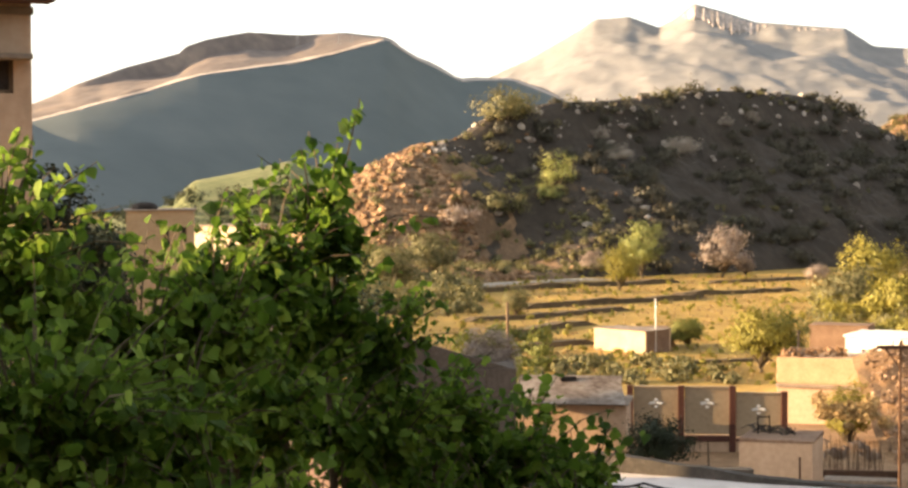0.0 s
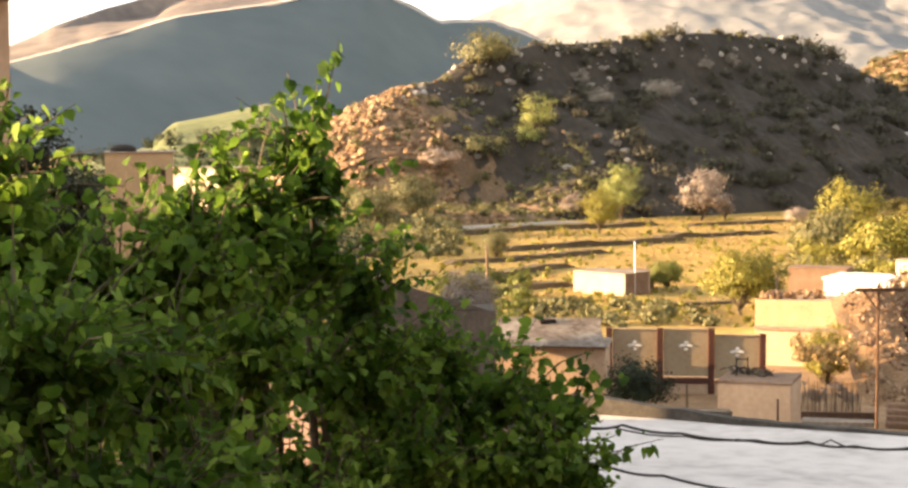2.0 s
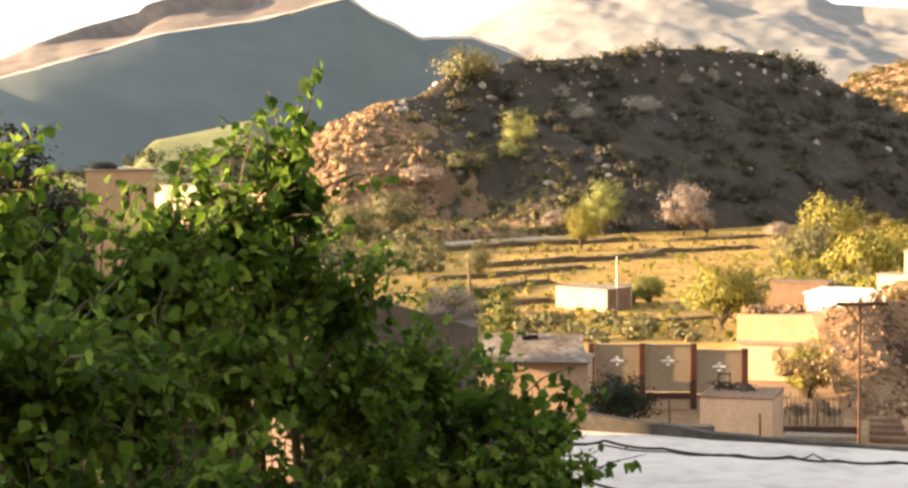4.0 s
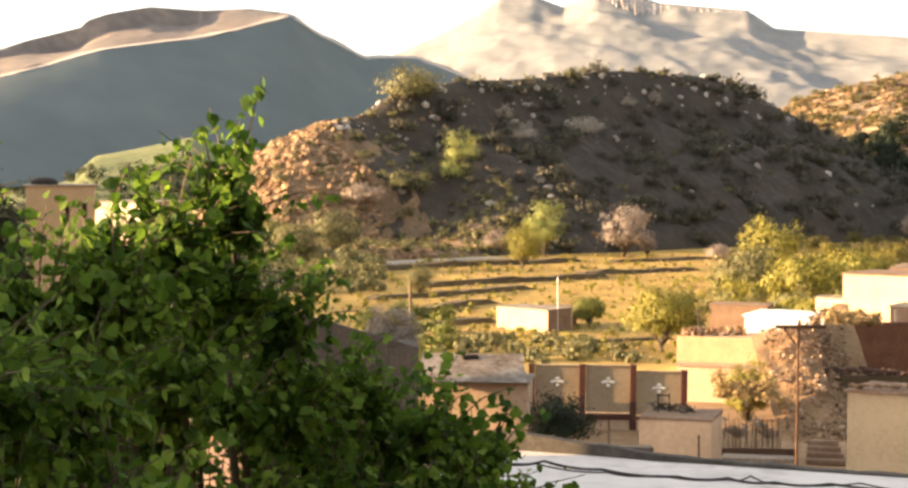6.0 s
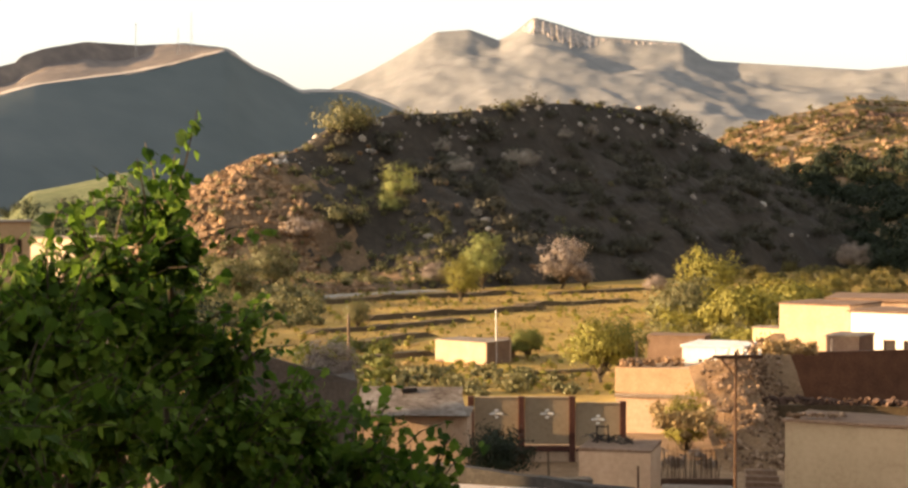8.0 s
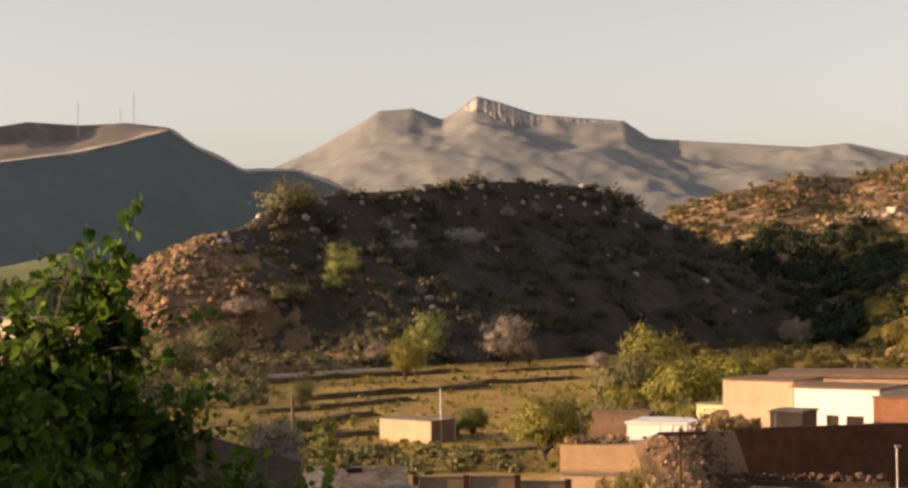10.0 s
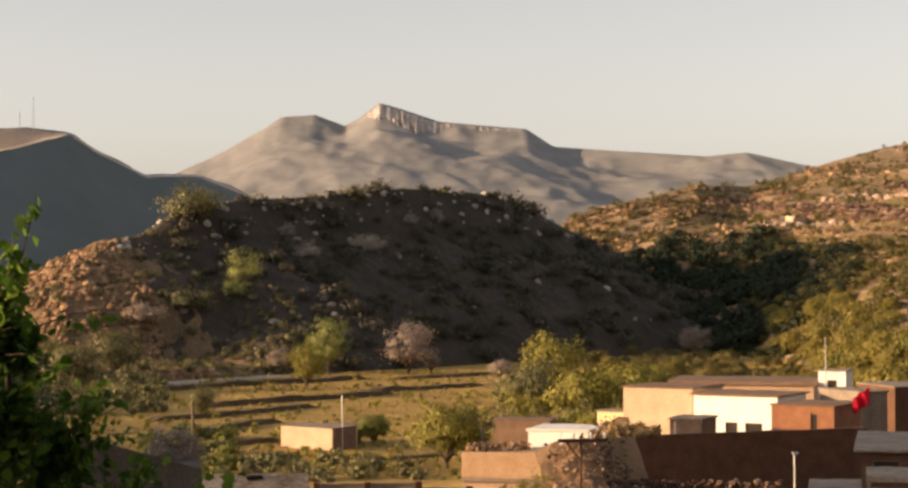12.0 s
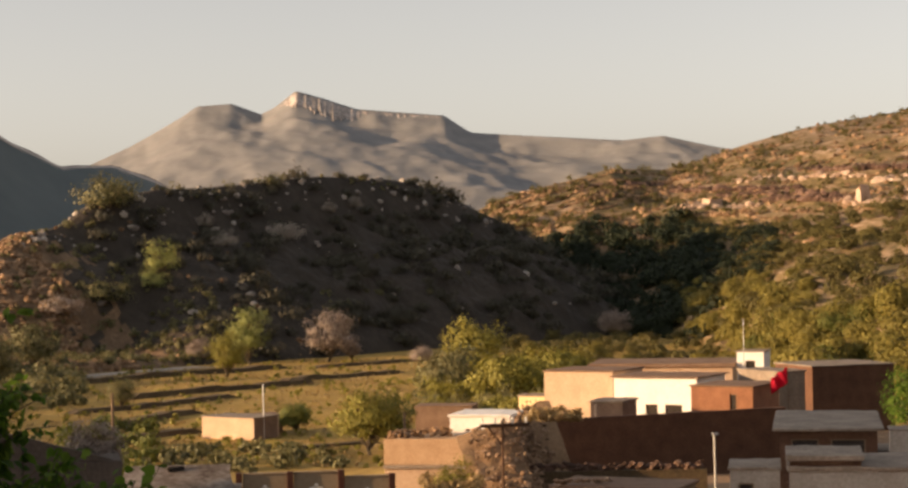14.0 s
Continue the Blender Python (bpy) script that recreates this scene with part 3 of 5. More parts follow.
house("field_hut", 6.33, 240, 42, 2.93, 8.32, 5, "plaster", "small pale field hut with flat roof", sidemat="mud")
# the darker panel colour stands for shade on this house
house("left_house", -26.77, 120, -10, 19.98, 4.30, 6, "panel", "beige plastered house with narrow window slits", openings=((2.4, 1.0, 2.75, 2.2), (3.5, 1.0, 3.85, 2.0)))
house("yellow_house", -26.13, 140, 35, 18.5, 5.14, 5, "cream", "sunlit pale yellow house behind leaves")
tall = house("tall_building", -13.47, 32, -25, 27.05, 4.62, 9, "plaster", "tall beige apartment building with window and overhanging balcony", openings=((3.2, 2.68, 4.3, 3.4),))
tz = 25.15 - tall.location.z
part("balcony", boxed(-0.2, -0.7, tz, 4.95, -0.004, tz + 0.45, bevel=0.03), "maroon", tall, "dark maroon balcony slab")
part("sunshade", boxed(2.6, -0.45, tz - 1.02, 4.58, -0.004, tz - 0.92, bevel=0.02), "concrete", tall, "concrete window sunshade")
part("band", boxed(0, -0.05, tz - 0.2, 4.66, -0.004, tz - 0.05, bevel=0.01), "concrete", tall)

# near flat white roof with its low dark parapet
roofed = house("white_roof_house", -4.2, 31.1, 23, 15.18, 15.5, 14, "whiteroof", "house with a broad dirty white flat roof", roof="whiteroof", lip=0.3, over=0.0)
bm = boxed(-0.1, 13.75, 0, 15.6, 14.05, 1, bevel=0.0)
bmesh.ops.subdivide_edges(bm, edges=[q for q in bm.edges if q.calc_length() > 5], cuts=40, use_grid_fill=True)
for v in bm.verts:      # the wall sinks towards one end, its top worn
    v.co.z = -0.02 + v.co.z * (interp(v.co.x, [(0, 0.46), (0.9, 0.40), (4, 0.13), (8, 0.06), (15.6, 0.05)]) + 0.05 * noise.noise((v.co.x * 1.3, 0, 2)))
    v.co.y += 0.04 * noise.noise((v.co.x * 0.9, v.co.z, 6))
part("parapet", bm, "moss", roofed, "dark weathered parapet along the roof edge").location = (0, 0, 15.18 - roofed.location.z)
house("mud_wall", 30.58, 130, 34, 11.88, 2.36, 3, "mud", "small sunlit mud brick room")
house("retaining_wall", -0.01, 60, -10, 12.55, 6.87, 0.5, "moss", "dark weathered retaining wall", category="wall", roof="moss", over=0.02)
house("pale_wall", 15.78, 74, 32, 12.93, 5.06, 3, "panel", "pale plastered wall with a broken top edge", category="wall", roof="mud")
house("ruined_wall", 31.34, 225, 20, 4.53, 6.92, 4, "mud", "ruined mud field house with broken walls", roof="mud")
house("dark_hut", 13.33, 244, -15, 2.46, 3.63, 4, "mud", "dark mud field hut with flat roof", roof="mud")
# unseen blocks added beside and behind the camera to shade the near tree
house("tree_shade_block", -22, -6, 0, 22.95, 13, 30, "mud", "unseen brown block added beside the tree to keep low sun off it", base=8)
house("tree_shade_block", -8.9, -12, 0, 26.5, 24, 10.5, "mud", "unseen brown block added behind the camera to dim sky light on the tree", base=8)

# unseen blocks added to the left, to cast shadow over the lower town
house("town_shadow_block", -60, 62, 0, 30, 14, 22, "plaster", "unseen beige block added to cast shadow over the lower town")
house("town_shadow_block", -62, 117, 0, 26.5, 12, 11, "plaster", "unseen beige block added to cast shadow over the lower town")
# unseen slope added behind and to the right, to block low sky light
polar_sheet("sky_block_slope", "hill", [
    ([(60, 260), (100, 150), (250, 90)], [(60, 0), (100, 4), (250, 8)]),
    ([(60, 420), (100, 260), (250, 220)], [(60, 60), (100, 85), (250, 95)]),
    ([(60, 700), (250, 420)], [(60, 130), (100, 190), (250, 190)]),
    ([(60, 1000), (250, 900)], [(60, 0), (250, 0)]),
], spaced(60, 236, 120), "unseen dark slope added behind the camera to cut sky light", "hill", rough=(6, 50), rows=40)

# ---------------------------------------------------------------- panelled boundary wall


def panelled_wall():
    x0, y0, z0 = (4.01, 92, 11.86)
    g = ground_z(x0, y0)
    e = thing("boundary_wall", x0, y0, g, -2, "tan boundary wall with maroon pillars and white flower cut-outs", "wall")
    pitch, h = 2.48, z0 - g
    drops = (0, 0, 0.28)
    for i in range(3):
        a = i * pitch + 0.32
        top = h - 0.12 - drops[i]
        part("panel", boxed(a + 0.004, 0.06, h - 2.35 - drops[i] * 0.4, a + pitch - 0.324, 0.2, top, bevel=0.015), "panel", e)
        part("lower_panel", boxed(a + 0.004, 0.08, 0, a + pitch - 0.324, 0.22, h - 2.72, bevel=0.015), "plaster", e, "dirty pale lower wall")
        part("rail", boxed(a + 0.004, 0.0, h - 2.70, a + pitch - 0.324, 0.22, h - 2.43 - drops[i] * 0.4, bevel=0.02), "maroon", e, "maroon band")
        part("coping", boxed(a + 0.004, 0.02, top + 0.003, a + pitch - 0.324, 0.24, top + 0.1, bevel=0.02), "panel", e)
        bm = bmesh.new()
        cx, cz = a + pitch / 2 - 0.16, h - 0.86 - drops[i]
        for dx, dz in ((-0.24, 0), (0.24, 0), (0, 0.17), (0, -0.17), (-0.11, 0.02), (0.11, 0.02)):
            r = bmesh.ops.create_icosphere(bm, subdivisions=1, radius=0.1)
            for v in r["verts"]:
                v.co = Vector((cx + dx + v.co.x * 1.25, 0.05 + v.co.y * 0.25, cz + dz + v.co.z * 0.75))
        part("flower", bm, "white", e, "white flower ornament")
    for i in range(4):
        a = i * pitch
        part("pillar", boxed(a, -0.06, 0, a + 0.3, 0.28, h - (0.25 if i == 3 else 0), bevel=0.02), "maroon", e, "maroon painted pillar")


panelled_wall()


def utility_pole():
    x, y, z = (11.57, 62, 16.5)
    g = ground_z(x, y)
    e = thing("utility_pole", x, y, g, 4, "rusty steel utility pole with a crossarm", "utility pole")
    h = z - g
    part("pole", tube(bmesh.new(), [(0, 0, -0.3), (0, 0, h * 0.5), (0, 0, h + 0.1)], [0.065, 0.055, 0.045], 8), "rust", e)
    part("crossarm", boxed(-0.78, -0.06, h - 0.12, 0.9, 0.06, h, bevel=0.015), "rust", e)
    part("brace", tube(bmesh.new(), [(-0.5, 0, h - 0.1), (0, 0, h - 0.75)], [0.03, 0.03], 5), "rust", e)
    for dx in (-0.7, -0.25, 0.35, 0.82):
        part("insulator", tube(bmesh.new(), [(dx, 0, h), (dx, 0, h + 0.08), (dx, 0, h + 0.16), (dx, 0, h + 0.2)], [0.05, 0.035, 0.055, 0.02], 8), "white", e)


utility_pole()


def post(name, x, y, z, height, r, mat, label, lamp=False):
    e = thing(name, x, y, z, 0, label, "post")
    part("pole", tube(bmesh.new(), [(0, 0, -0.3), (0.02, 0, height * 0.6), (0, 0, height)], [r, r * 0.9, r * 0.8], 7), mat, e)
    if lamp:
        part("head", boxed(-0.12, -0.12, height + 0.003, 0.2, 0.12, height + 0.12, bevel=0.03), "metal", e)
    return e


def post_between(name, foot, top, r, mat, label, lamp=False):
    return post(name, top[0], top[1], foot, top[2] - foot, r, mat, label, lamp)


post_between("lamp_post", 7.5, (28.91, 95, 12.61), 0.07, "metal", "thin grey post with a small lamp head", True)
post_between("field_post", 0.0, (13.82, 236, 6.87), 0.1, "white", "pale wooden post beside the field hut")
post_between("fence_post", 6.5, (29.88, 125.5, 11.95), 0.11, "plaster", "pale post in front of the brick wall")
post_between("wooden_post", 4.0, (17.35, 130, 11.47), 0.1, "wood", "leaning wooden post beside a roof")
post_between("wooden_post", 6.0, (-2.94, 150, 12.06), 0.14, "wood", "weathered wooden pole standing in scrub")
post_between("fence_post", 0.0, (-24.27, 260, 2.82), 0.13, "white", "pale post at the field's edge")
post_between("antenna", 12.0, (53.44, 166, 16.14), 0.05, "metal", "thin antenna mast above a roof")
post_between("rod", 7.0, (9.81, 73, 11.21), 0.05, "rust", "rusty rod beside the store")
post_between("rod", 7.0, (7.43, 86, 9.95), 0.06, "wood", "thin wooden post beside the wall")


def mast(az, rise, d, height):
    x, y = d * sin(radians(az)), d * cos(radians(az))
    z = EYE + rise * d
    e = thing("radio_mast", x, y, z - height, 0, "thin lattice radio mast on the mountain top", "mast", "radio masts")
    for k in range(3):
        a = 2 * pi * k / 3
        part("leg", tube(bmesh.new(), [(1.2 * cos(a), 1.2 * sin(a), -6), (0.35 * cos(a), 0.35 * sin(a), height)], [0.11, 0.08], 4), "metal", e)
    for k in range(6):
        zz = height * k / 6
        part("brace", tube(bmesh.new(), [(-0.8, 0, zz), (0.8, 0, zz + height / 12)], [0.06, 0.06], 4), "metal", e)


mast(*(-7.44, 0.0869), 1490, 22)
mast(*(-6.19, 0.0838), 1520, 15)
mast(*(-5.8, 0.0924), 1540, 27)


def flag():
    x, y, z = (44.41, 128, 13.97)
    e = thing("flag", x, y, z - 2.6, 0, "bright red cloth flag on a thin pole", "flag")
    part("pole", tube(bmesh.new(), [(0, 0, -1.5), (0, 0, 2.7)], [0.03, 0.025], 6), "wood", e)
    bm = bmesh.new()
    n, mrows = 14, 8
    g = [[bm.verts.new((-1.25 * i / n, 0.12 * sin(i * 0.9 + j * 0.4), 2.55 - 1.15 * j / mrows - 0.75 * (i / n) ** 1.3 + 0.05 * sin(i))) for j in range(mrows + 1)] for i in range(n + 1)]
    for i in range(n):
        for j in range(mrows):
            bm.faces.new((g[i][j], g[i + 1][j], g[i + 1][j + 1], g[i][j + 1]))
    bmesh.ops.solidify(bm, geom=bm.faces[:], thickness=0.01)
    part("cloth", bm, "red", e, smooth=True)


flag()

# ---------------------------------------------------------------- terraces and road


def strip(name, a, b, width, height, mat, label, category):
    """A low bank or track from a to b, with an uneven top."""
    a, b = Vector(a[:2]), Vector(b[:2])
    n = max(8, int((b - a).length / 2.5))
    d = (b - a).normalized()
    q = Vector((-d.y, d.x))
    verts, faces = [], []
    for i in range(n + 1):
        p = a + (b - a) * i / n
        wob = noise.noise((p.x / 9, p.y / 9, 4)) * width * 0.5
        hh = height * (1 + 0.5 * noise.noise((p.x / 4, p.y / 4, 8)))
        k = smooth(0, 0.06, i / n) * smooth(0, 0.06, 1 - i / n)
        for off, z in ((-0.5, -0.3), (-0.42, hh * k), (0.35, hh * k * 0.9), (0.6, -0.3)):
            c = p + q * (off * width + wob)
            verts.append((c.x, c.y, ground_z(c.x, c.y) + z))
    for i in range(n):
        for j in range(3):
            faces.append((i * 4 + j, i * 4 + j + 4, i * 4 + j + 5, i * 4 + j + 1))
    tagged(raw_object(name, verts, faces, mat), label, category, kind="structure")


strip("road", (-25.66, 373.62, 0), (12, 407.62, 0), 7, 0.25, "road", "pale dirt road along the foot of the hill", "road")
for a, b, w, h in (((-20.14, 356.87, 0), (27.46, 396.35, 0), 4, 0.9), ((-4.23, 313.17, 0), (29.19, 344.84, 0), 3, 0.9), ((22.84, 344.84, 0), (48.62, 367.86, 0), 3, 0.8),
                   ((-12.67, 286.82, -0), (14.03, 313.17, 0), 3, 0.7), ((-6.77, 262.61, 0), (7.07, 281.19, 0), 3, 0.8), ((-6.87, 238.13, 0), (6.29, 249.77, 0), 3, 0.7),
                   ((32.99, 389.88, 0), (56.99, 407.62, 0), 3, 0.6), ((14.81, 223.25, 0), (27.84, 228.97, 0), 2, 0.4)):
    strip("field_bank", a, b, w, h, "bank", "low dark earth bank between terraced fields", "bank")

# ---------------------------------------------------------------- plants


def leaf_mesh(points, sizes, flat=0.4, droop=0.0, shape=0, out=None):
    """Vertices and faces of leaves at the points: pointed blades with a fold."""
    n = len(points)
    g = np.random.default_rng(n + shape)
    ax = g.normal(size=(n, 3))
    ax[:, 2] = ax[:, 2] * flat - droop
    ax /= np.linalg.norm(ax, axis=1)[:, None]
    up = g.normal(size=(n, 3)) * 0.7 + np.array([0, 0, 1.0])
    if out is not None:     # blades lie along the crown's surface
        up = out + g.normal(size=(n, 3)) * 0.28
        ax = np.cross(up, ax)
        ax /= np.linalg.norm(ax, axis=1)[:, None] + 1e-9
    side = np.cross(ax, up)
    side /= np.linalg.norm(side, axis=1)[:, None] + 1e-9
    nor = np.cross(side, ax)
    if shape == 0:
        tpl = np.array([(0, 0, 0), (0.5, 0.42, 0.06), (1, 0, 0), (0.5, -0.42, 0.06)])
        tris = [(0, 1, 2, 3)]
    else:
        tpl = np.array([(0, 0, 0), (0.16, 0.36, 0.07), (0.5, 0.40, 0.06), (1.05, 0, -0.10), (0.5, -0.40, 0.06), (0.16, -0.36, 0.07), (0.5, 0, 0)])
        tris = [(0, 6, 2, 1), (6, 3, 2), (0, 5, 4, 6), (6, 4, 3)]
    s = np.asarray(sizes)[:, None, None]
    v = points[:, None, :] + s * (tpl[None, :, 0, None] * ax[:, None, :] + tpl[None, :, 1, None] * side[:, None, :] + tpl[None, :, 2, None] * nor[:, None, :])
    k = len(tpl)
    faces = [tuple(i * k + q for q in f) for i in range(n) for f in tris]
    return v.reshape(-1, 3), faces


def cloud(rng, centre, radii, clumps, per, clump_size, leaf):
    """Leaf points in many small clumps that fill an uneven crown."""
    c = rng.normal(size=(clumps, 3))
    c /= np.linalg.norm(c, axis=1)[:, None]
    c *= (rng.random((clumps, 1)) ** 0.3) * (0.75 + 0.4 * rng.random((clumps, 1)))
    c[:, 2] = np.where(c[:, 2] < -0.5, c[:, 2] * 0.5, c[:, 2])
    c = c * np.array(radii) + np.array(centre)
    p = c[:, None, :] + rng.normal(size=(clumps, per, 3)) * np.array([1, 1, 0.7]) * clump_size * (0.6 + 0.8 * rng.random((clumps, 1, 1)))
    p = p.reshape(-1, 3)
    o = p - np.array(centre) + np.array([0, 0, 0.25 * radii[2]])
    o = o / (np.linalg.norm(o, axis=1)[:, None] + 1e-9) + 0.4 * (p - np.repeat(c, per, axis=0)) / (clump_size * 1.2)
    return p, leaf * (0.6 + 0.8 * rng.random(len(p))), c, o


def tree(x, y, z, height, width, mat, label, seed=1, clumps=46, per=34, bare=0.3, leaf=None, group="", name="tree"):
    """A tapered trunk with limbs and a crown of many small leaves."""
    rng = np.random.default_rng(seed)
    e = thing(name, x, y, z, float(rng.random() * 360), label, name, group)
    r = width / 2
    crown_z = height * (bare + (1 - bare) * 0.5)
    leaf = leaf or max(0.16, width * 0.034)
    p, s, c, o = cloud(rng, (0, 0, crown_z), (r * 0.9, r * 0.9, height * (1 - bare) * 0.47), clumps, per, width * 0.07, leaf)
    bm = bmesh.new()
    t = height * 0.028
    tube(bm, [(0, 0, -0.4), (t, 0, height * bare * 0.6), (0, t, height * bare), (-t, 0, height * 0.7)], [t * 1.3, t, t * 0.85, t * 0.3], 7)
    for q in c[::4]:
        b = Vector((0, 0, height * bare * (0.7 + 0.5 * float(rng.random()))))
        mid = b.lerp(Vector(q), 0.5) + Vector((0, 0, 0.06 * height))
        tube(bm, [b, mid, Vector(q)], [t * 0.5, t * 0.3, t * 0.1], 5)
    part("trunk", bm, "bark", e)
    v, f = leaf_mesh(p, s, out=o)
    crown = raw_object("crown", v.tolist(), f, mat, e)
    return e


def bearing(surface, az, rise):
    """The point of a slope that lies at this azimuth and rise from the eye."""
    d = Vector((sin(radians(az)), cos(radians(az)), rise))
    hit = surface.ray_cast(Vector((0, 0, EYE)), d.normalized())
    return hit[0] or Vector((0, 0, -50))


def scatter(name, spots, mat, label, category, clumps, per, seed, flat=0.75, leaf=0.5):
    """Low shrubs at (point, width): one object of kind stuff."""
    rng = np.random.default_rng(seed)
    ps, ss, os = [], [], []
    for p, w in spots:
        a, b, _, o = cloud(rng, (p[0], p[1], p[2] + w * 0.3 * flat), (w / 2, w / 2, w * 0.42 * flat), clumps, per, w * 0.10, leaf * (0.5 + w * 0.12))
        ps.append(a)
        ss.append(b)
        os.append(o)
    v, f = leaf_mesh(np.concatenate(ps), np.concatenate(ss), out=np.concatenate(os))
    tagged(raw_object(name, v.tolist(), f, mat), label, category, kind="stuff")


def crowns(name, spots, mat, label, category, lobes, per, seed, flat=0.8, leaf=0.045):
    """Rounded bushes at (point, width), each of several domes closed with small leaves: one object of kind stuff."""
    rng = np.random.default_rng(seed)
    ps, ss, os = [], [], []
    for p, w in spots:
        c = rng.normal(size=(lobes, 3))
        c /= np.linalg.norm(c, axis=1)[:, None]
        c[:, 2] = np.abs(c[:, 2])
        c *= 0.30 * w * (0.6 + 0.5 * rng.random((lobes, 1)))
        r = w * (0.20 + 0.12 * rng.random((lobes, 1, 1)))
        o = rng.normal(size=(lobes, per, 3))
        o /= np.linalg.norm(o, axis=2)[:, :, None]
        o[:, :, 2] = np.where(o[:, :, 2] < -0.35, -o[:, :, 2], o[:, :, 2])
        q = (c[:, None, :] + o * r * (0.86 + 0.2 * rng.random((lobes, per, 1)))) * np.array([1, 1, flat]) + np.array(p[:]) + np.array([0, 0, 0.18 * w * flat])
        ps.append(q.reshape(-1, 3))
        os.append(o.reshape(-1, 3))
        ss.append(leaf * w * (0.7 + 0.6 * rng.random(lobes * per)))
    v, f = leaf_mesh(np.concatenate(ps), np.concatenate(ss), out=np.concatenate(os))
    tagged(raw_object(name, v.tolist(), f, mat), label, category, kind="stuff")


def boulders(name, spots, mat, label, seed):
    """Angular stones at (point, size), joined."""
    rng = np.random.default_rng(seed)
    bm = bmesh.new()
    bmesh.ops.create_icosphere(bm, subdivisions=1, radius=0.5)
    base = np.array([v.co[:] for v in bm.verts])
    fs = [tuple(v.index for v in f.verts) for f in bm.faces]
    bm.free()
    verts, faces = [], []
    for p, s in spots:
        sc = s * (0.6 + 0.7 * rng.random(3)) * np.array([1, 1, 0.8])
        v = base * (0.72 + 0.5 * rng.random((len(base), 1))) * sc + np.array(p)
        o = len(verts)
        verts.extend(v.tolist())
        faces.extend(tuple(i + o for i in f) for f in fs)
    tagged(raw_object(name, verts, faces, mat), label, "rocks", kind="stuff")


rng = np.random.default_rng(7)


def drop(surface, x, y):
    hit = surface.ray_cast(Vector((x, y, 400)), Vector((0, 0, -1)))
    return hit[0]


def hill_spots(n, s0, s1, w0, w1, lo, hi, keep=None):
    out = []
    while len(out) < n:
        s, w = rng.uniform(s0, s1), rng.uniform(w0, w1)
        if keep and rng.random() > keep(s, w):
            continue
        q = R0 + RDIR * s + RN * w
        p = drop(hill_tree, q.x, q.y)
        if p and p.z > 0.3:
            out.append((p, lo + (hi - lo) * rng.random() ** 2))
    return out


def right_spots(n, a0, a1, d0, d1, lo, hi, patch=0.0, top=None):
    out = []
    tries = 0
    while len(out) < n and tries < n * 30:
        tries += 1
        a = rng.uniform(a0, a1)
        u = rng.uniform(d0, d1)
        if top and u > top(a):
            continue
        d = interp(a, RB) + (interp(a, RD) - interp(a, RB)) * u
        x, y = d * sin(radians(a)), d * cos(radians(a))
        if patch and noise.noise((x / 22, y / 22, 6)) < patch:
            continue
        p = drop(right_tree, x, y)
        if p:
            out.append((p, lo + (hi - lo) * rng.random() ** 1.5))
    return out


def field_spots(n, x0, x1, y0, y1, lo, hi):
    out = []
    for _ in range(n):
        y = rng.uniform(y0, y1)
        x = rng.uniform(x0, x1) * y
        out.append(((x, y, ground_z(x, y)), lo + (hi - lo) * rng.random() ** 2))
    return out


# middle hill: rock and scrub
spur_stones = sorted(hill_spots(5600, -60, 60, -8, 68, 0.4, 2.5, lambda s, w: 1 if s < 10 + 0.3 * (20 - w) else 0.012), key=lambda q: -q[1])
boulders("boulders", spur_stones[300:], "boulder", "reddish brown boulders covering the spur of the hill", 1)
large_stones = (rocky_hill, spur_stones[:300])      # the largest are set one by one at the end
boulders("boulders", hill_spots(260, 10, 190, -6, 60, 0.6, 2.8, lambda s, w: 1 if w < 9 else 0.06), "greyrock", "pale grey rocks scattered on the dark slope", 2)
scatter("scrub", hill_spots(150, -50, 200, -4, 64, 1.5, 4.5, lambda s, w: 1 if s < 30 or w < 6 else 0.15), "scrub", "dry olive scrub on the rocky hill", "shrubs", 9, 9, 3)
scatter("scrub", hill_spots(420, 30, 240, -2, 66, 3.0, 9.0), "shade_scrub", "green scrub with shade in its colour on the shaded slope", "shrubs", 14, 14, 4, 0.6)
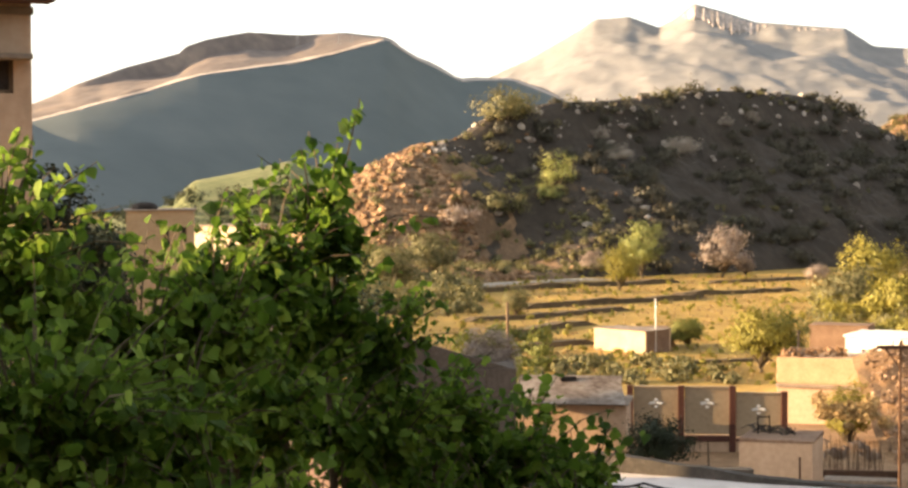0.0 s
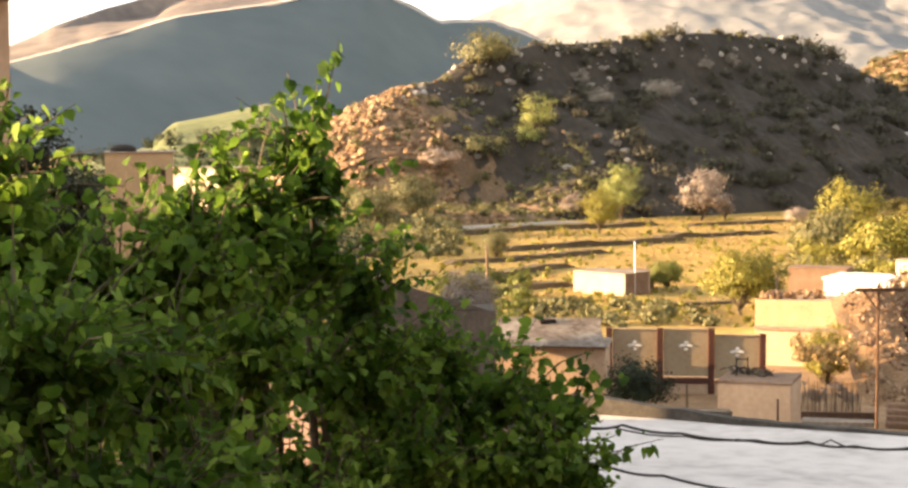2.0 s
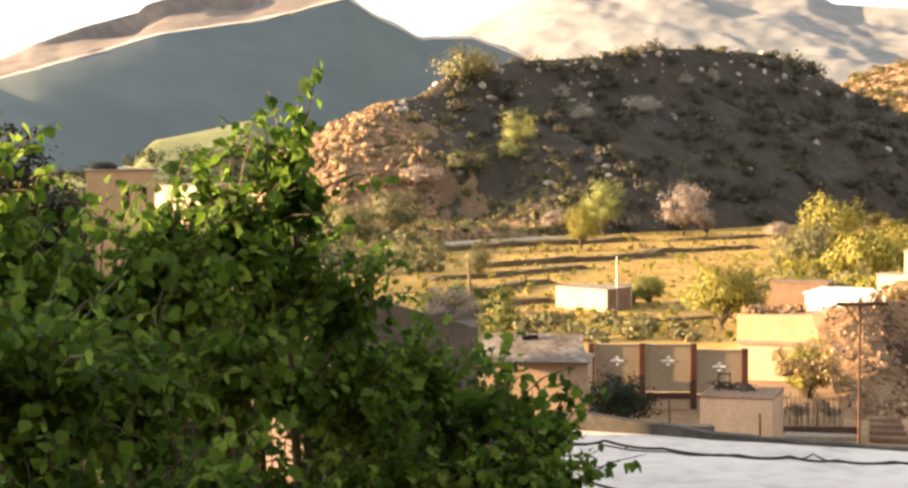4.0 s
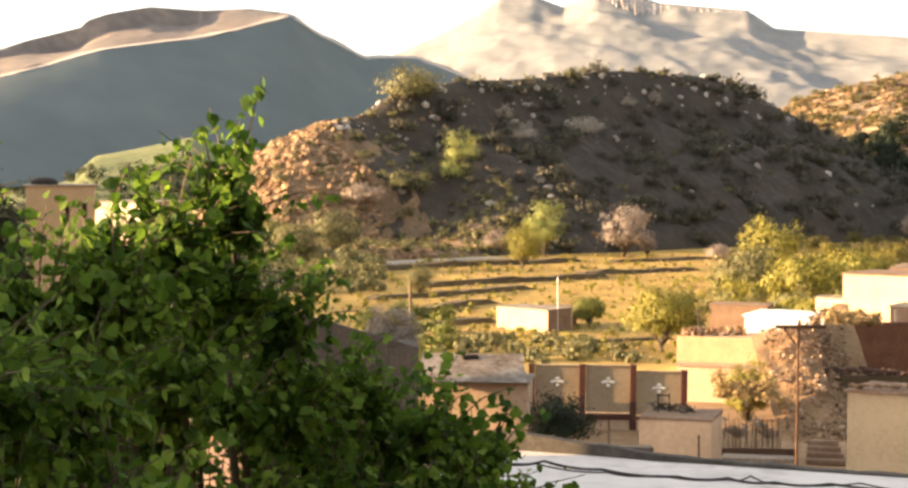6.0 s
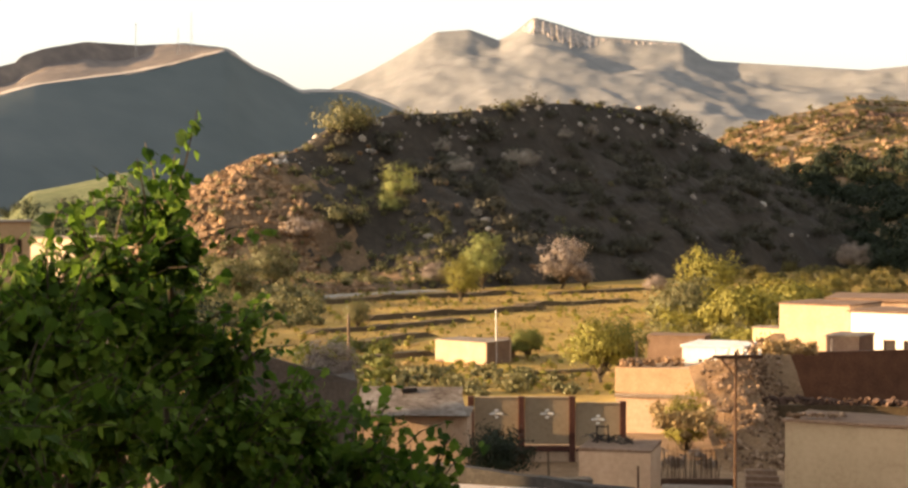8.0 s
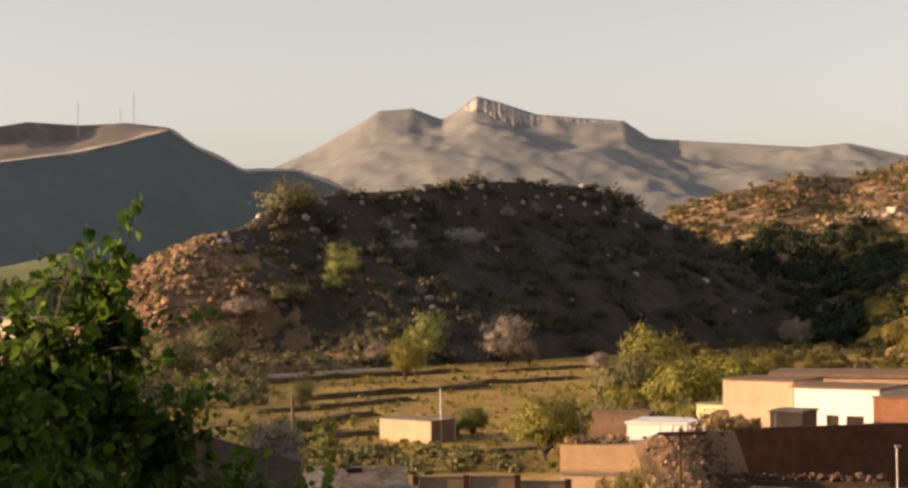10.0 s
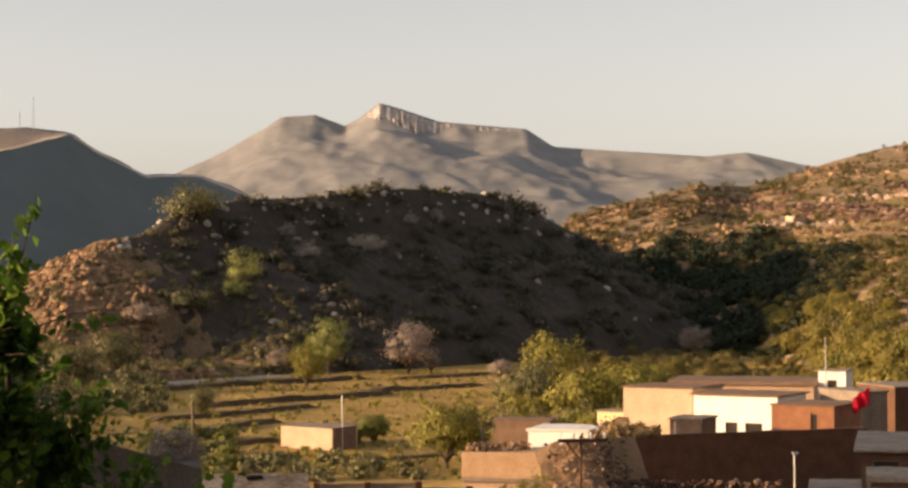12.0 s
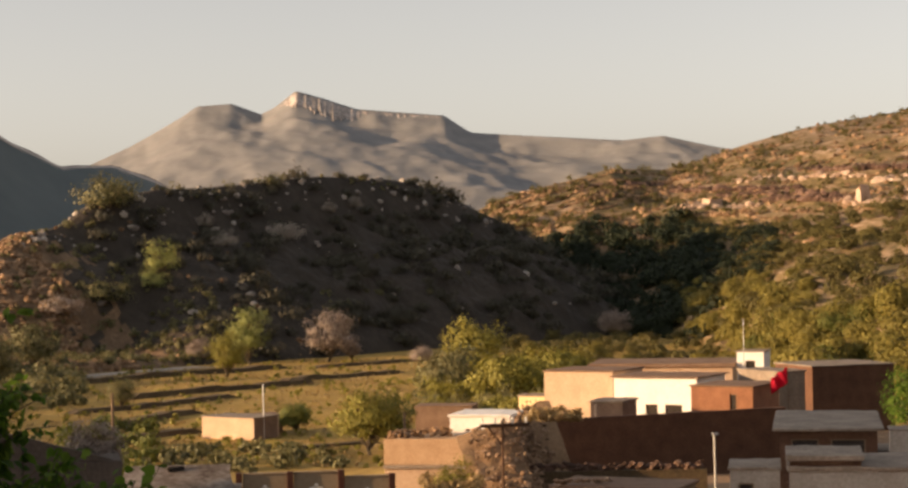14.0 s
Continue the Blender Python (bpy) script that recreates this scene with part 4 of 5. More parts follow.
for az, rise, h, w, m, lab in ((0.35, -0.0045, 9.5, 11, "pale_tree", "yellow-green tree on the hillside"), (0.12, -0.0112, 5, 7.5, "pale_tree", "low yellow-green bush on the hillside"),
                               (-1.30, -0.0195, 6, 14, "scrub", "spreading olive bush on the hillside"), (-2.6, -0.0235, 5, 12, "dry", "spreading grey-brown bush on the hillside"),
                               (-1.16, 0.0305, 8.5, 18, "scrub", "broad dry tree on the hill crest"),
                               (3.78, 0.0405, 4, 7, "scrub", "low bush on the hill crest"), (-4.13, 0.0143, 4, 3.5, "scrub", "small bush on the hill edge"), (-6.05, -0.0035, 3, 4, "scrub", "small bush on the hill edge"),
                               (1.70, 0.0195, 5, 6, "pale_bush", "grey leafless bush on the slope"), (2.3, 0.0092, 5, 8.5, "pale_bush", "grey leafless bush on the slope"), (4.13, 0.0122, 5.5, 11, "pale_bush", "grey leafless bush on the slope"),
                               (5.4, 0.0268, 3.5, 5, "pale_bush", "pale leafless bush below the crest"), (6.2, 0.0285, 4, 5, "pale_bush", "pale leafless bush below the crest"), (2.75, -0.0135, 2.6, 4, "pale_bush", "pale leafless bush on the slope"),
                               (-3.0, -0.0455, 3, 5, "pale_bush", "pale bush at the foot of the slope"), (3.2, -0.004, 4, 7, "shade_scrub", "bush with shade in its colour on the shaded slope"), (7.4, -0.033, 5, 9, "shade_scrub", "bush with shade in its colour on the shaded slope")):
    p = bearing(hill_tree, az, rise)
    tree(p.x, p.y, p.z - 0.8, h, w, m, lab, seed=int(az * 10) + 200, clumps=50, per=44, bare=-0.05, group="hillside trees")

scatter("scrub", hill_spots(430, -55, 36, 0, 68, 1.0, 4.2, lambda s, w: 0.35 + 0.65 * smooth(15, 50, w)), "scrub", "olive scrub between the boulders of the spur", "shrubs", 10, 10, 16)

# sunlit hill: ledges, scrub, dense lower woodland
boulders("boulders", right_spots(1700, 8, 30, 0.45, 1.0, 0.8, 3.2, -0.05), "boulder", "orange brown rocks and ledges on the sunlit hillside", 6)
scatter("scrub", right_spots(1700, 7, 30, 0.36, 1.0, 1.4, 4.6), "hill_scrub", "olive scrub scattered on the sunlit hillside", "shrubs", 9, 9, 7)
crowns("scrub", right_spots(850, 15.5, 30, 0.06, 0.58, 3.0, 7.5, -0.45), "hill_scrub", "rounded olive thorn bushes on the lower hillside", "shrubs", 5, 50, 41, 0.75, 0.09)


def wood_top(a):
    return 0.09 + 0.018 * max(0, a - 18)


crowns("woodland", right_spots(210, 16.4, 30, 0.0, 0.32, 6.0, 12.5, top=wood_top) + right_spots(60, 16.4, 20, 0.0, 0.26, 5.0, 9.0), "thorn", "dense yellow-green thorn woodland below the hillside", "trees", 8, 170, 8, 0.95, 0.05)
crowns("woodland", right_spots(80, 17.0, 30, 0.0, 0.34, 5.0, 10.0, top=wood_top), "tree", "dense green thorn woodland below the hillside", "trees", 8, 150, 9, 0.95, 0.05)
# the hill's shadow over the saddle is put into these leaf colours
crowns("woodland", right_spots(480, 7, 17.0, 0.0, 0.55, 5.0, 11.0) + right_spots(170, 8, 15.6, 0.0, 0.12, 3.0, 8.0), "dark_shade_leaf", "green woodland in the saddle, darkened to carry the hill's shadow", "trees", 5, 60, 10, 0.85, 0.085)
crowns("woodland", right_spots(110, 16, 18.8, 0.22, 0.5, 4.0, 8.0), "dark_shade_leaf", "green trees on the hillside, darkened to carry the hill's shadow", "trees", 5, 60, 15, 0.85, 0.085)

ledge = []
for k in range(150):
    a, u = rng.uniform(9, 29), rng.uniform(0.5, 0.97)
    for j in range(int(rng.uniform(8, 26))):
        a += 0.11
        u += rng.uniform(-0.004, 0.004)
        d = interp(a, RB) + (interp(a, RD) - interp(a, RB)) * u
        p = drop(right_tree, d * sin(radians(a)), d * cos(radians(a)))
        if p:
            ledge.append((p, rng.uniform(1.0, 2.8)))
# shadow bands along the rock cuts, laid as rows of dark stones
beds = []
for a0, a1, rise in ((15.8, 19.6, 0.0335), (17.2, 20.6, 0.0305), (18.4, 21.4, 0.0275), (22.6, 25.6, 0.047), (19.6, 22.8, 0.043), (13.0, 15.6, 0.037)):
    for a in spaced(a0, a1, 80):
        p = bearing(right_tree, a, rise + 0.0012 * noise.noise((a * 1.4, rise * 900, 2)))
        if p.z > 0:
            beds.append((p, rng.uniform(2.0, 4.6)))
boulders("ledges", beds, "shade_rock", "red-brown rock beds with shadow put into their colour along the sunlit hillside", 45)
pale = []
for a0, a1, rise in ((20.6, 23.4, 0.0265), (22.4, 25.4, 0.031), (21.8, 25.2, 0.0365), (16.0, 18.4, 0.0245), (17.6, 21.6, 0.039)):
    for a in spaced(a0, a1, 60):
        p = bearing(right_tree, a + 0.03 * rng.normal(), rise + 0.0022 * noise.noise((a * 1.1, rise * 700, 5)) + 0.0006 * rng.normal())
        if p.z > 0:
            pale.append((p, rng.uniform(1.2, 3.8)))
boulders("ledges", pale, "pale_rock", "pale broken rock beds on the sunlit hillside", 47)
boulders("ledges", ledge, "boulder", "broken rock ledges running along the sunlit hillside", 36)
scatter("woodland", field_spots(170, -0.14, 0.0, 520, 900, 8, 16), "dark_shade_leaf", "dark green woodland below the mountain", "trees", 18, 16, 19, 0.9)

# trees in the valley
for spot, h, w, m, lab in (((14.7, 365.98, 0), 9, 8, "yellowtree", "bright yellow-green tree at the field's edge"), ((21.36, 414.7, 0), 13, 10, "pale_tree", "tall pale green tree at the foot of the hill"),
                           ((39.16, 414.7, 0), 11.5, 13, "dry", "leafless pinkish brown tree at the foot of the hill"), ((10.8, 419.55, 0), 6, 6, "dry", "small leafless tree at the foot of the hill"),
                           ((43.99, 414.7, 0), 5, 5, "dry", "small leafless bush at the foot of the hill"), ((56.25, 392.01, 0), 4, 6, "dry", "low reddish bush beside the field"),
                           ((61.39, 356.87, 0), 10.5, 13, "yellowtree", "round yellow-green tree beside the field"), ((48.02, 297.55, 0), 8, 13, "scrub", "wide open olive tree beside the field"),
                           ((52.94, 280.09, 0), 7.5, 14, "yellowtree", "wide yellow-green thorn tree behind the houses"), ((67.75, 317.34, 0), 6, 16, "yellowtree", "wide yellow-green thorn tree behind the houses"),
                           ((24.36, 213.26, 0), 7.4, 8.6, "yellowtree", "yellow-green thorn tree standing in the field"), ((27.12, 216.49, 0), 7.4, 6, "tree", "dark green thorn tree standing in the field"),
                           ((18.35, 242.98, 0), 4.0, 5.5, "tree", "small dark green tree beside the field hut"), ((-14.76, 462.89, 0), 4, 6, "scrub", "low bush at the foot of the hill"),
                           ((-3.32, 451.24, 0), 5, 3, "dry", "thin leafless sapling at the foot of the hill"), ((-4.47, 297.55, 0), 5, 5, "scrub", "thin open bush at the field's edge"),
                           ((-23.58, 396.35, 0), 11, 12, "scrub", "olive tree at the foot of the spur"), ((-28.89, 356.87, 0), 10, 12, "scrub", "olive tree at the foot of the spur"), ((-38.32, 385.68, 0), 9, 14, "tree", "green tree at the foot of the spur"),
                           ((123.91, 496.27, 0), 8, 10, "dry", "leafless tree at the edge of the woodland"), ((120.15, 564.88, 0), 5, 12, "dry", "pale leafless scrub at the foot of the hill")):
    tree(spot[0], spot[1], ground_z(spot[0], spot[1]), h, w, m, lab, seed=int(spot[0] * 7 + 900), clumps=90, per=60, bare=0.08, group="valley trees")


scatter("field_scrub", field_spots(420, -0.09, 0.14, 196, 420, 0.5, 2.2), "yellowtree", "small yellow-green weeds and bushes in the fields", "weeds", 6, 8, 11)
scatter("hedge", field_spots(60, -0.03, 0.10, 196, 225, 1.0, 3.2), "scrub", "overgrown yellow-green hedge below the fields", "hedge", 12, 14, 12)
scatter("hedge", field_spots(60, -0.05, 0.0, 180, 260, 2.0, 5.0), "tree", "overgrown green thicket below the fields", "hedge", 12, 14, 13)
scatter("shrubs", field_spots(70, 0.145, 0.22, 250, 335, 2.5, 6.5), "yellowtree", "thicket of yellow-green thorn shrubs beside the field", "shrubs", 20, 22, 17, 0.9, 0.34)
scatter("shrubs", field_spots(60, 0.14, 0.22, 250, 345, 2.5, 6.0), "scrub", "thicket of olive thorn shrubs beside the field", "shrubs", 20, 22, 18, 0.9, 0.34)
scatter("grass", field_spots(2600, -0.10, 0.16, 200, 430, 0.3, 0.9), "straw", "dry grass tufts in the fields", "grass", 3, 5, 14, leaf=0.4)

crowns("shrubs", field_spots(90, 0.19, 0.31, 330, 470, 3.0, 7.0), "hill_scrub", "low olive thorn shrubs at the foot of the hills", "shrubs", 6, 90, 42, 0.8, 0.07)
crowns("shrubs", field_spots(80, 0.20, 0.34, 260, 400, 3.0, 7.5), "thorn", "low yellow-green thorn shrubs at the foot of the hills", "shrubs", 7, 130, 43, 0.85, 0.055)

# near town plants
for (x, y, z), h, w, m, lab, nm in (((5.12, 85, 9.56), 1.9, 3.4, "dark_shade_leaf", "dark green bush in front of the boundary wall", "bush"), ((15.37, 96, 9.29), 2.8, 2.6, "yellowtree", "sunlit yellow-green bush beside the house wall", "bush"),
                                ((40.81, 92, 12.34), 5.0, 5.6, "leaf", "dense bright green tree beside the houses", "tree"), ((44.16, 94, 12.06), 5.0, 4.6, "leaf", "dense bright green tree beside the houses", "tree"), ((40.37, 96, 12.7), 3.6, 3.6, "leaf", "dense bright green tree beside the houses", "tree"),
                                ((-2.42, 84, 13.46), 2.0, 3.0, "dry", "tangled bare thorn bush above the mud wall", "bush")):
    tree(x, y, z - 0.2, h, w, m, lab, seed=int(x * 9 + 500), clumps=90, per=60, bare=-0.25 if nm == "tree" else -0.3, leaf=0.12, name=nm)

# left valley: dark woodland, a sunlit green knoll
knoll_tree = polar_sheet("knoll", "knoll", [
    ([(-14, 560), (2, 640)], [(-14, 0), (2, 0)]),
    ([(-14, 700), (2, 760)], [(-14, 4), (-11.3, 12)] + [(a, EYE + r * 720) for a, r in [(-10.55, -0.0015), (-9.43, 0.0021), (-7.69, 0.0088), (-6.64, 0.0051), (-5.25, -0.0072)]] + [(2, 0)]),
    ([(-14, 900), (2, 950)], [(-14, 0), (2, 0)]),
], spaced(-14, 2, 120), "low sunlit green knoll in the valley", "hill", rough=(0.8, 18), rows=30, crest=1)
knoll_spots = []
for k in range(300):
    az = rng.uniform(-13.5, -1)
    p = bearing(knoll_tree, az, rng.uniform(-0.035, -0.001) + (-0.007 if az < -8 else -0.003))
    if p.z > 0:
        knoll_spots.append((p, rng.uniform(4, 9)))
scatter("woodland", knoll_spots, "dark_shade_leaf", "dark green trees on the slope of the knoll", "trees", 18, 16, 44, 0.85, 0.4)
scatter("woodland", field_spots(420, -0.30, -0.10, 240, 640, 5, 12), "dark_shade_leaf", "dark green woodland filling the valley floor", "trees", 14, 12, 21, 0.9)
scatter("thicket", field_spots(230, -0.13, -0.035, 300, 392, 2.0, 6.5), "scrub", "olive thicket at the foot of the rocky spur", "shrubs", 12, 13, 22, 0.9)

# ---------------------------------------------------------------- rubble, brush and clutter among the houses
hx, hy, hz = (16.41, 97, 12.44)
spots = []
for _ in range(1300):
    u, v = rng.random(), rng.random()
    x = hx + u * 5.4
    y = hy - v * 12 + 2 + 7 * smooth(0.35, 1.0, u)
    z = 8.2 + (hz - 7.6 + 0.9 * u) * (1 - v) ** 1.3 + 0.35 * noise.noise((x * 1.2, y * 0.8, 0))
    spots.append(((x, y, z), 0.10 + 0.26 * rng.random() ** 2))
boulders("rubble", spots, "rubble", "heap of rough brown stones and rubble between houses", 31)
gx = spaced(hx - 0.4, hx + 6.2, 24)
gv = spaced(0, 1, 24)
raw = [(x, hy - v * 12.4 + 2.3 + 7 * smooth(0.35, 1.0, (x - hx) / 5.4), 8.0 + (hz - 7.6 + 0.9 * (x - hx) / 5.4) * (1 - v) ** 1.3 - 0.1 + 0.35 * noise.noise((x * 1.2, hy - v * 9.6, 0))) for v in gv for x in gx]
tagged(raw_object("rubble_slope", raw, [(j * 24 + i, j * 24 + i + 1, j * 24 + 25 + i, j * 24 + 24 + i) for j in range(23) for i in range(23)], "earth", smooth=True), "bare brown earth slope under the rubble", "slope", kind="structure")


def near_spots(t_points, n, dx, dy, dz, lo, hi):
    out = []
    for _ in range(n):
        x, y, z = t_points
        out.append(((x + rng.uniform(0, dx), y + rng.uniform(0, dy), z + rng.uniform(0, dz)), lo + (hi - lo) * rng.random()))
    return out


scatter("dry_brush", near_spots((19.73, 98, 13.19), 26, 3.6, 1.5, 0.5, 0.5, 1.1), "straw", "heap of dry brushwood on top of the rubble wall", "brush", 8, 14, 32, leaf=0.22)
scatter("dry_grass", near_spots((13.03, 90, 9.94), 34, 3.4, 3.0, 1.0, 0.5, 1.2), "straw", "sunlit dry straw and brush against the wall", "brush", 8, 14, 33, leaf=0.22)
scatter("roof_brush", near_spots((13.63, 108, 11.76), 14, 3.2, 1.0, 0.2, 0.4, 0.8), "dry", "dry brush and stones stacked on a roof", "brush", 7, 10, 34, leaf=0.2)
boulders("yard_stones", [((19.6 + 9.1 * k / 150, 97.7 - 1.62 * k / 150 + rng.uniform(-0.1, 0.1), 10.8 + rng.uniform(0, 0.3) * (1 + noise.noise((k / 9, 0, 3)))), rng.uniform(0.15, 0.5)) for k in range(150)], "shade_rock", "loose dark stones along the broken yard wall", 46)
boulders("wall_stones", near_spots((15.74, 73.6, 13.02), 60, 2.4, 0.1, 0.12, 0.1, 0.26), "rubble", "loose stones along the broken top of a wall", 37)
boulders("roof_stones", near_spots((13.28, 106, 11.88), 90, 3.6, 1.6, 0.45, 0.15, 0.4), "boulder", "rough stones stacked along the roof edge", 35)


def stick_fence():
    x, y, z = (11.83, 84, 8.67)
    e = thing("brush_fence", x, y, z, -6, "fence of upright dry sticks and brushwood", "fence")
    for i in range(58):
        a = i * 0.054
        h = 1.1 + 0.8 * rng.random()
        part("stick", tube(bmesh.new(), [(a, 0.1 * rng.random(), 0), (a + 0.15 * rng.uniform(-1, 1), 0.2 * rng.random(), h)], [0.022, 0.012], 5), "wood" if i % 3 else "rust", e)
    part("rail", tube(bmesh.new(), [(0, -0.06, 0.35), (3.1, -0.06, 0.3)], [0.04, 0.04], 6), "wood", e)


stick_fence()


scatter("fence_brush", near_spots((12.04, 84.4, 9.36), 18, 2.9, 0.4, 0.7, 0.4, 0.8), "dry", "dry twigs woven through the stick fence", "brush", 7, 12, 38, leaf=0.16)


def steps():
    x, y, z = (15.74, 82, 8.81)
    e = thing("stone_steps", x, y, z - 0.2, -6, "rough stone steps at the foot of the rubble", "steps")
    for i in range(4):
        part("step", boxed(0.05 * i, 0.42 * i, 0, 1.7 - 0.06 * i, 0.42 * i + 0.44, 0.22 * (i + 1), bevel=0.03, jitter=0.04), "mud", e)


steps()


def clutter():
    x, y, z = (7.93, 75, 11.65)
    e = thing("scrap_pile", x, y + 1.0, z + 0.003, -38, "pile of dark branches and scrap on the store roof", "scrap")
    for i in range(34):
        a, b = rng.uniform(0, 2.0), rng.uniform(0, 0.9)
        d = rng.uniform(-0.9, 0.9)
        part("branch", tube(bmesh.new(), [(a, b, 0.05), (a + d * 0.5, b + 0.2, 0.18 + 0.2 * rng.random()), (a + d, b + 0.3, 0.1 + 0.35 * rng.random())], [0.05, 0.04, 0.02], 5), "dark" if i % 2 else "bark", e)
    c = thing("chair_frame", x + 0.55, y + 0.4, z + 0.003, -10, "broken dark chair frame on the store roof", "chair frame")
    for p, q in (((0, 0, 0), (0, 0, 0.85)), ((0.45, 0, 0), (0.45, 0, 0.9)), ((0, 0.4, 0), (0, 0.4, 0.45)), ((0.45, 0.4, 0), (0.45, 0.4, 0.45)), ((0, 0, 0.45), (0.45, 0, 0.45)), ((0, 0, 0.8), (0.45, 0, 0.8))):
        part("bar", tube(bmesh.new(), [p, q], [0.03, 0.03], 5), "dark", c)
    x, y, z = (11.59, 80, 9.13)
    t = thing("slab", x, y, z - 0.1, -8, "pale concrete slab with a dark rusted frame", "slab")
    part("slab_top", boxed(0.2, 0, 0, 3.2, 1.2, 0.2, bevel=0.03, jitter=0.03), "concrete", t)
    part("frame", boxed(0, 1.25, 0.1, 3.3, 1.4, 0.42, bevel=0.02, jitter=0.03), "rust", t)
    x, y, z = (0.79, 89, 12.24)
    r = thing("roof_bundle", x, y + 0.8, z, 12, "dark bundle lying on the shed roof", "bundle")
    part("cloth", boxed(0, 0, 0, 0.75, 0.4, 0.25, bevel=0.1, jitter=0.05), "dark", r)


clutter()

# sheet roof of the shed
x, y, z = (-1.53, 87.6, 11.53)
sr = thing("sheet_roof", x, y, z + 0.01, -6, "weathered grey corrugated sheet roof", "roof")
for i in range(7):
    bm = bmesh.new()
    w = 5.34 / 7
    cols = 9
    ring = []
    for j in range(cols + 1):
        xx = i * w + w * j / cols
        zz = 0.002 * sin(j * pi * 2 / 3)
        k = 0.55 if i == 6 and j > 4 else 0.0
        ring.append([bm.verts.new((xx, -0.25, zz)), bm.verts.new((xx - k, 3.4, zz + 0.95))])
    for a, b in zip(ring, ring[1:]):
        bm.faces.new((a[0], b[0], b[1], a[1]))
    bmesh.ops.solidify(bm, geom=bm.faces[:], thickness=0.02)
    part("sheet", bm, "sheet", sr)

# small pale ruins on the sunlit hillside
for az, rise, w, h in ((17.12, 0.0250, 5.5, 3.0), (21.5, 0.0262, 3.4, 5.6), (23.85, 0.0375, 5.5, 4.0)):
    p = bearing(right_tree, az, rise)
    e = thing("ruin", p.x, p.y, p.z - 0.6, 30, "small pale stone ruin on the hillside", "ruin", "hillside ruins")
    part("wall", boxed(-w / 2, 0, 0, w / 2, 0.6, h, jitter=0.7), "pale_rock", e)
    part("wall", boxed(-w / 2, 0.61, 0, -w / 2 + 0.6, w * 0.8, h * 0.7 + 1, jitter=0.7), "pale_rock", e)
    part("wall", boxed(w / 2 - 0.6, 0.61, 0, w / 2, w * 0.8, h * 0.6 + 1, jitter=0.7), "pale_rock", e)

# ---------------------------------------------------------------- cables over the white roof


def cable(points, r, label):
    bm = bmesh.new()
    pts = []
    for a, b in zip(points, points[1:]):
        for k in range(6):
            f = k / 6
            p = Vector(a).lerp(Vector(b), f)
            p.z -= 0.05 * 4 * f * (1 - f) * 0.4
            pts.append(p)
    pts.append(Vector(points[-1]))
    e = mesh_object("cable", tube(bm, pts, [r] * len(pts), 6), "cable", smooth=True)
    tagged(e, label, "cable", "cables over the roof")


cable([(-0.87, 14, 19.76), (0.43, 14, 19.71), (0.73, 14, 19.73), (1.16, 14, 19.67), (1.72, 14, 19.62), (2.1, 14, 19.61), (2.45, 14, 19.58), (2.86, 14, 19.57), (3.85, 14, 19.51)], 0.011, "black electric cable hanging above the white roof")
cable([(-0, 14.1, 19.76), (0.69, 14.1, 19.69), (1.21, 14.1, 19.63), (1.6, 14.1, 19.61), (2.12, 14.1, 19.58), (2.29, 14.1, 19.61), (2.51, 14.1, 19.55), (3.11, 14.1, 19.56), (3.88, 14.1, 19.46)], 0.007, "thin black cable twisted round another above the roof")
cable([(-0.4, 13, 19.77), (0.58, 13, 19.6), (0.96, 13, 19.54), (1.6, 13, 19.43), (2.8, 13, 19.2)], 0.011, "black electric cable hanging above the white roof")

# pinkish house behind the near tree
house("pink_house", -5.26, 30, 10, 17.83, 2.17, 4, "pink", "pinkish plastered house half hidden by leaves", base=9)

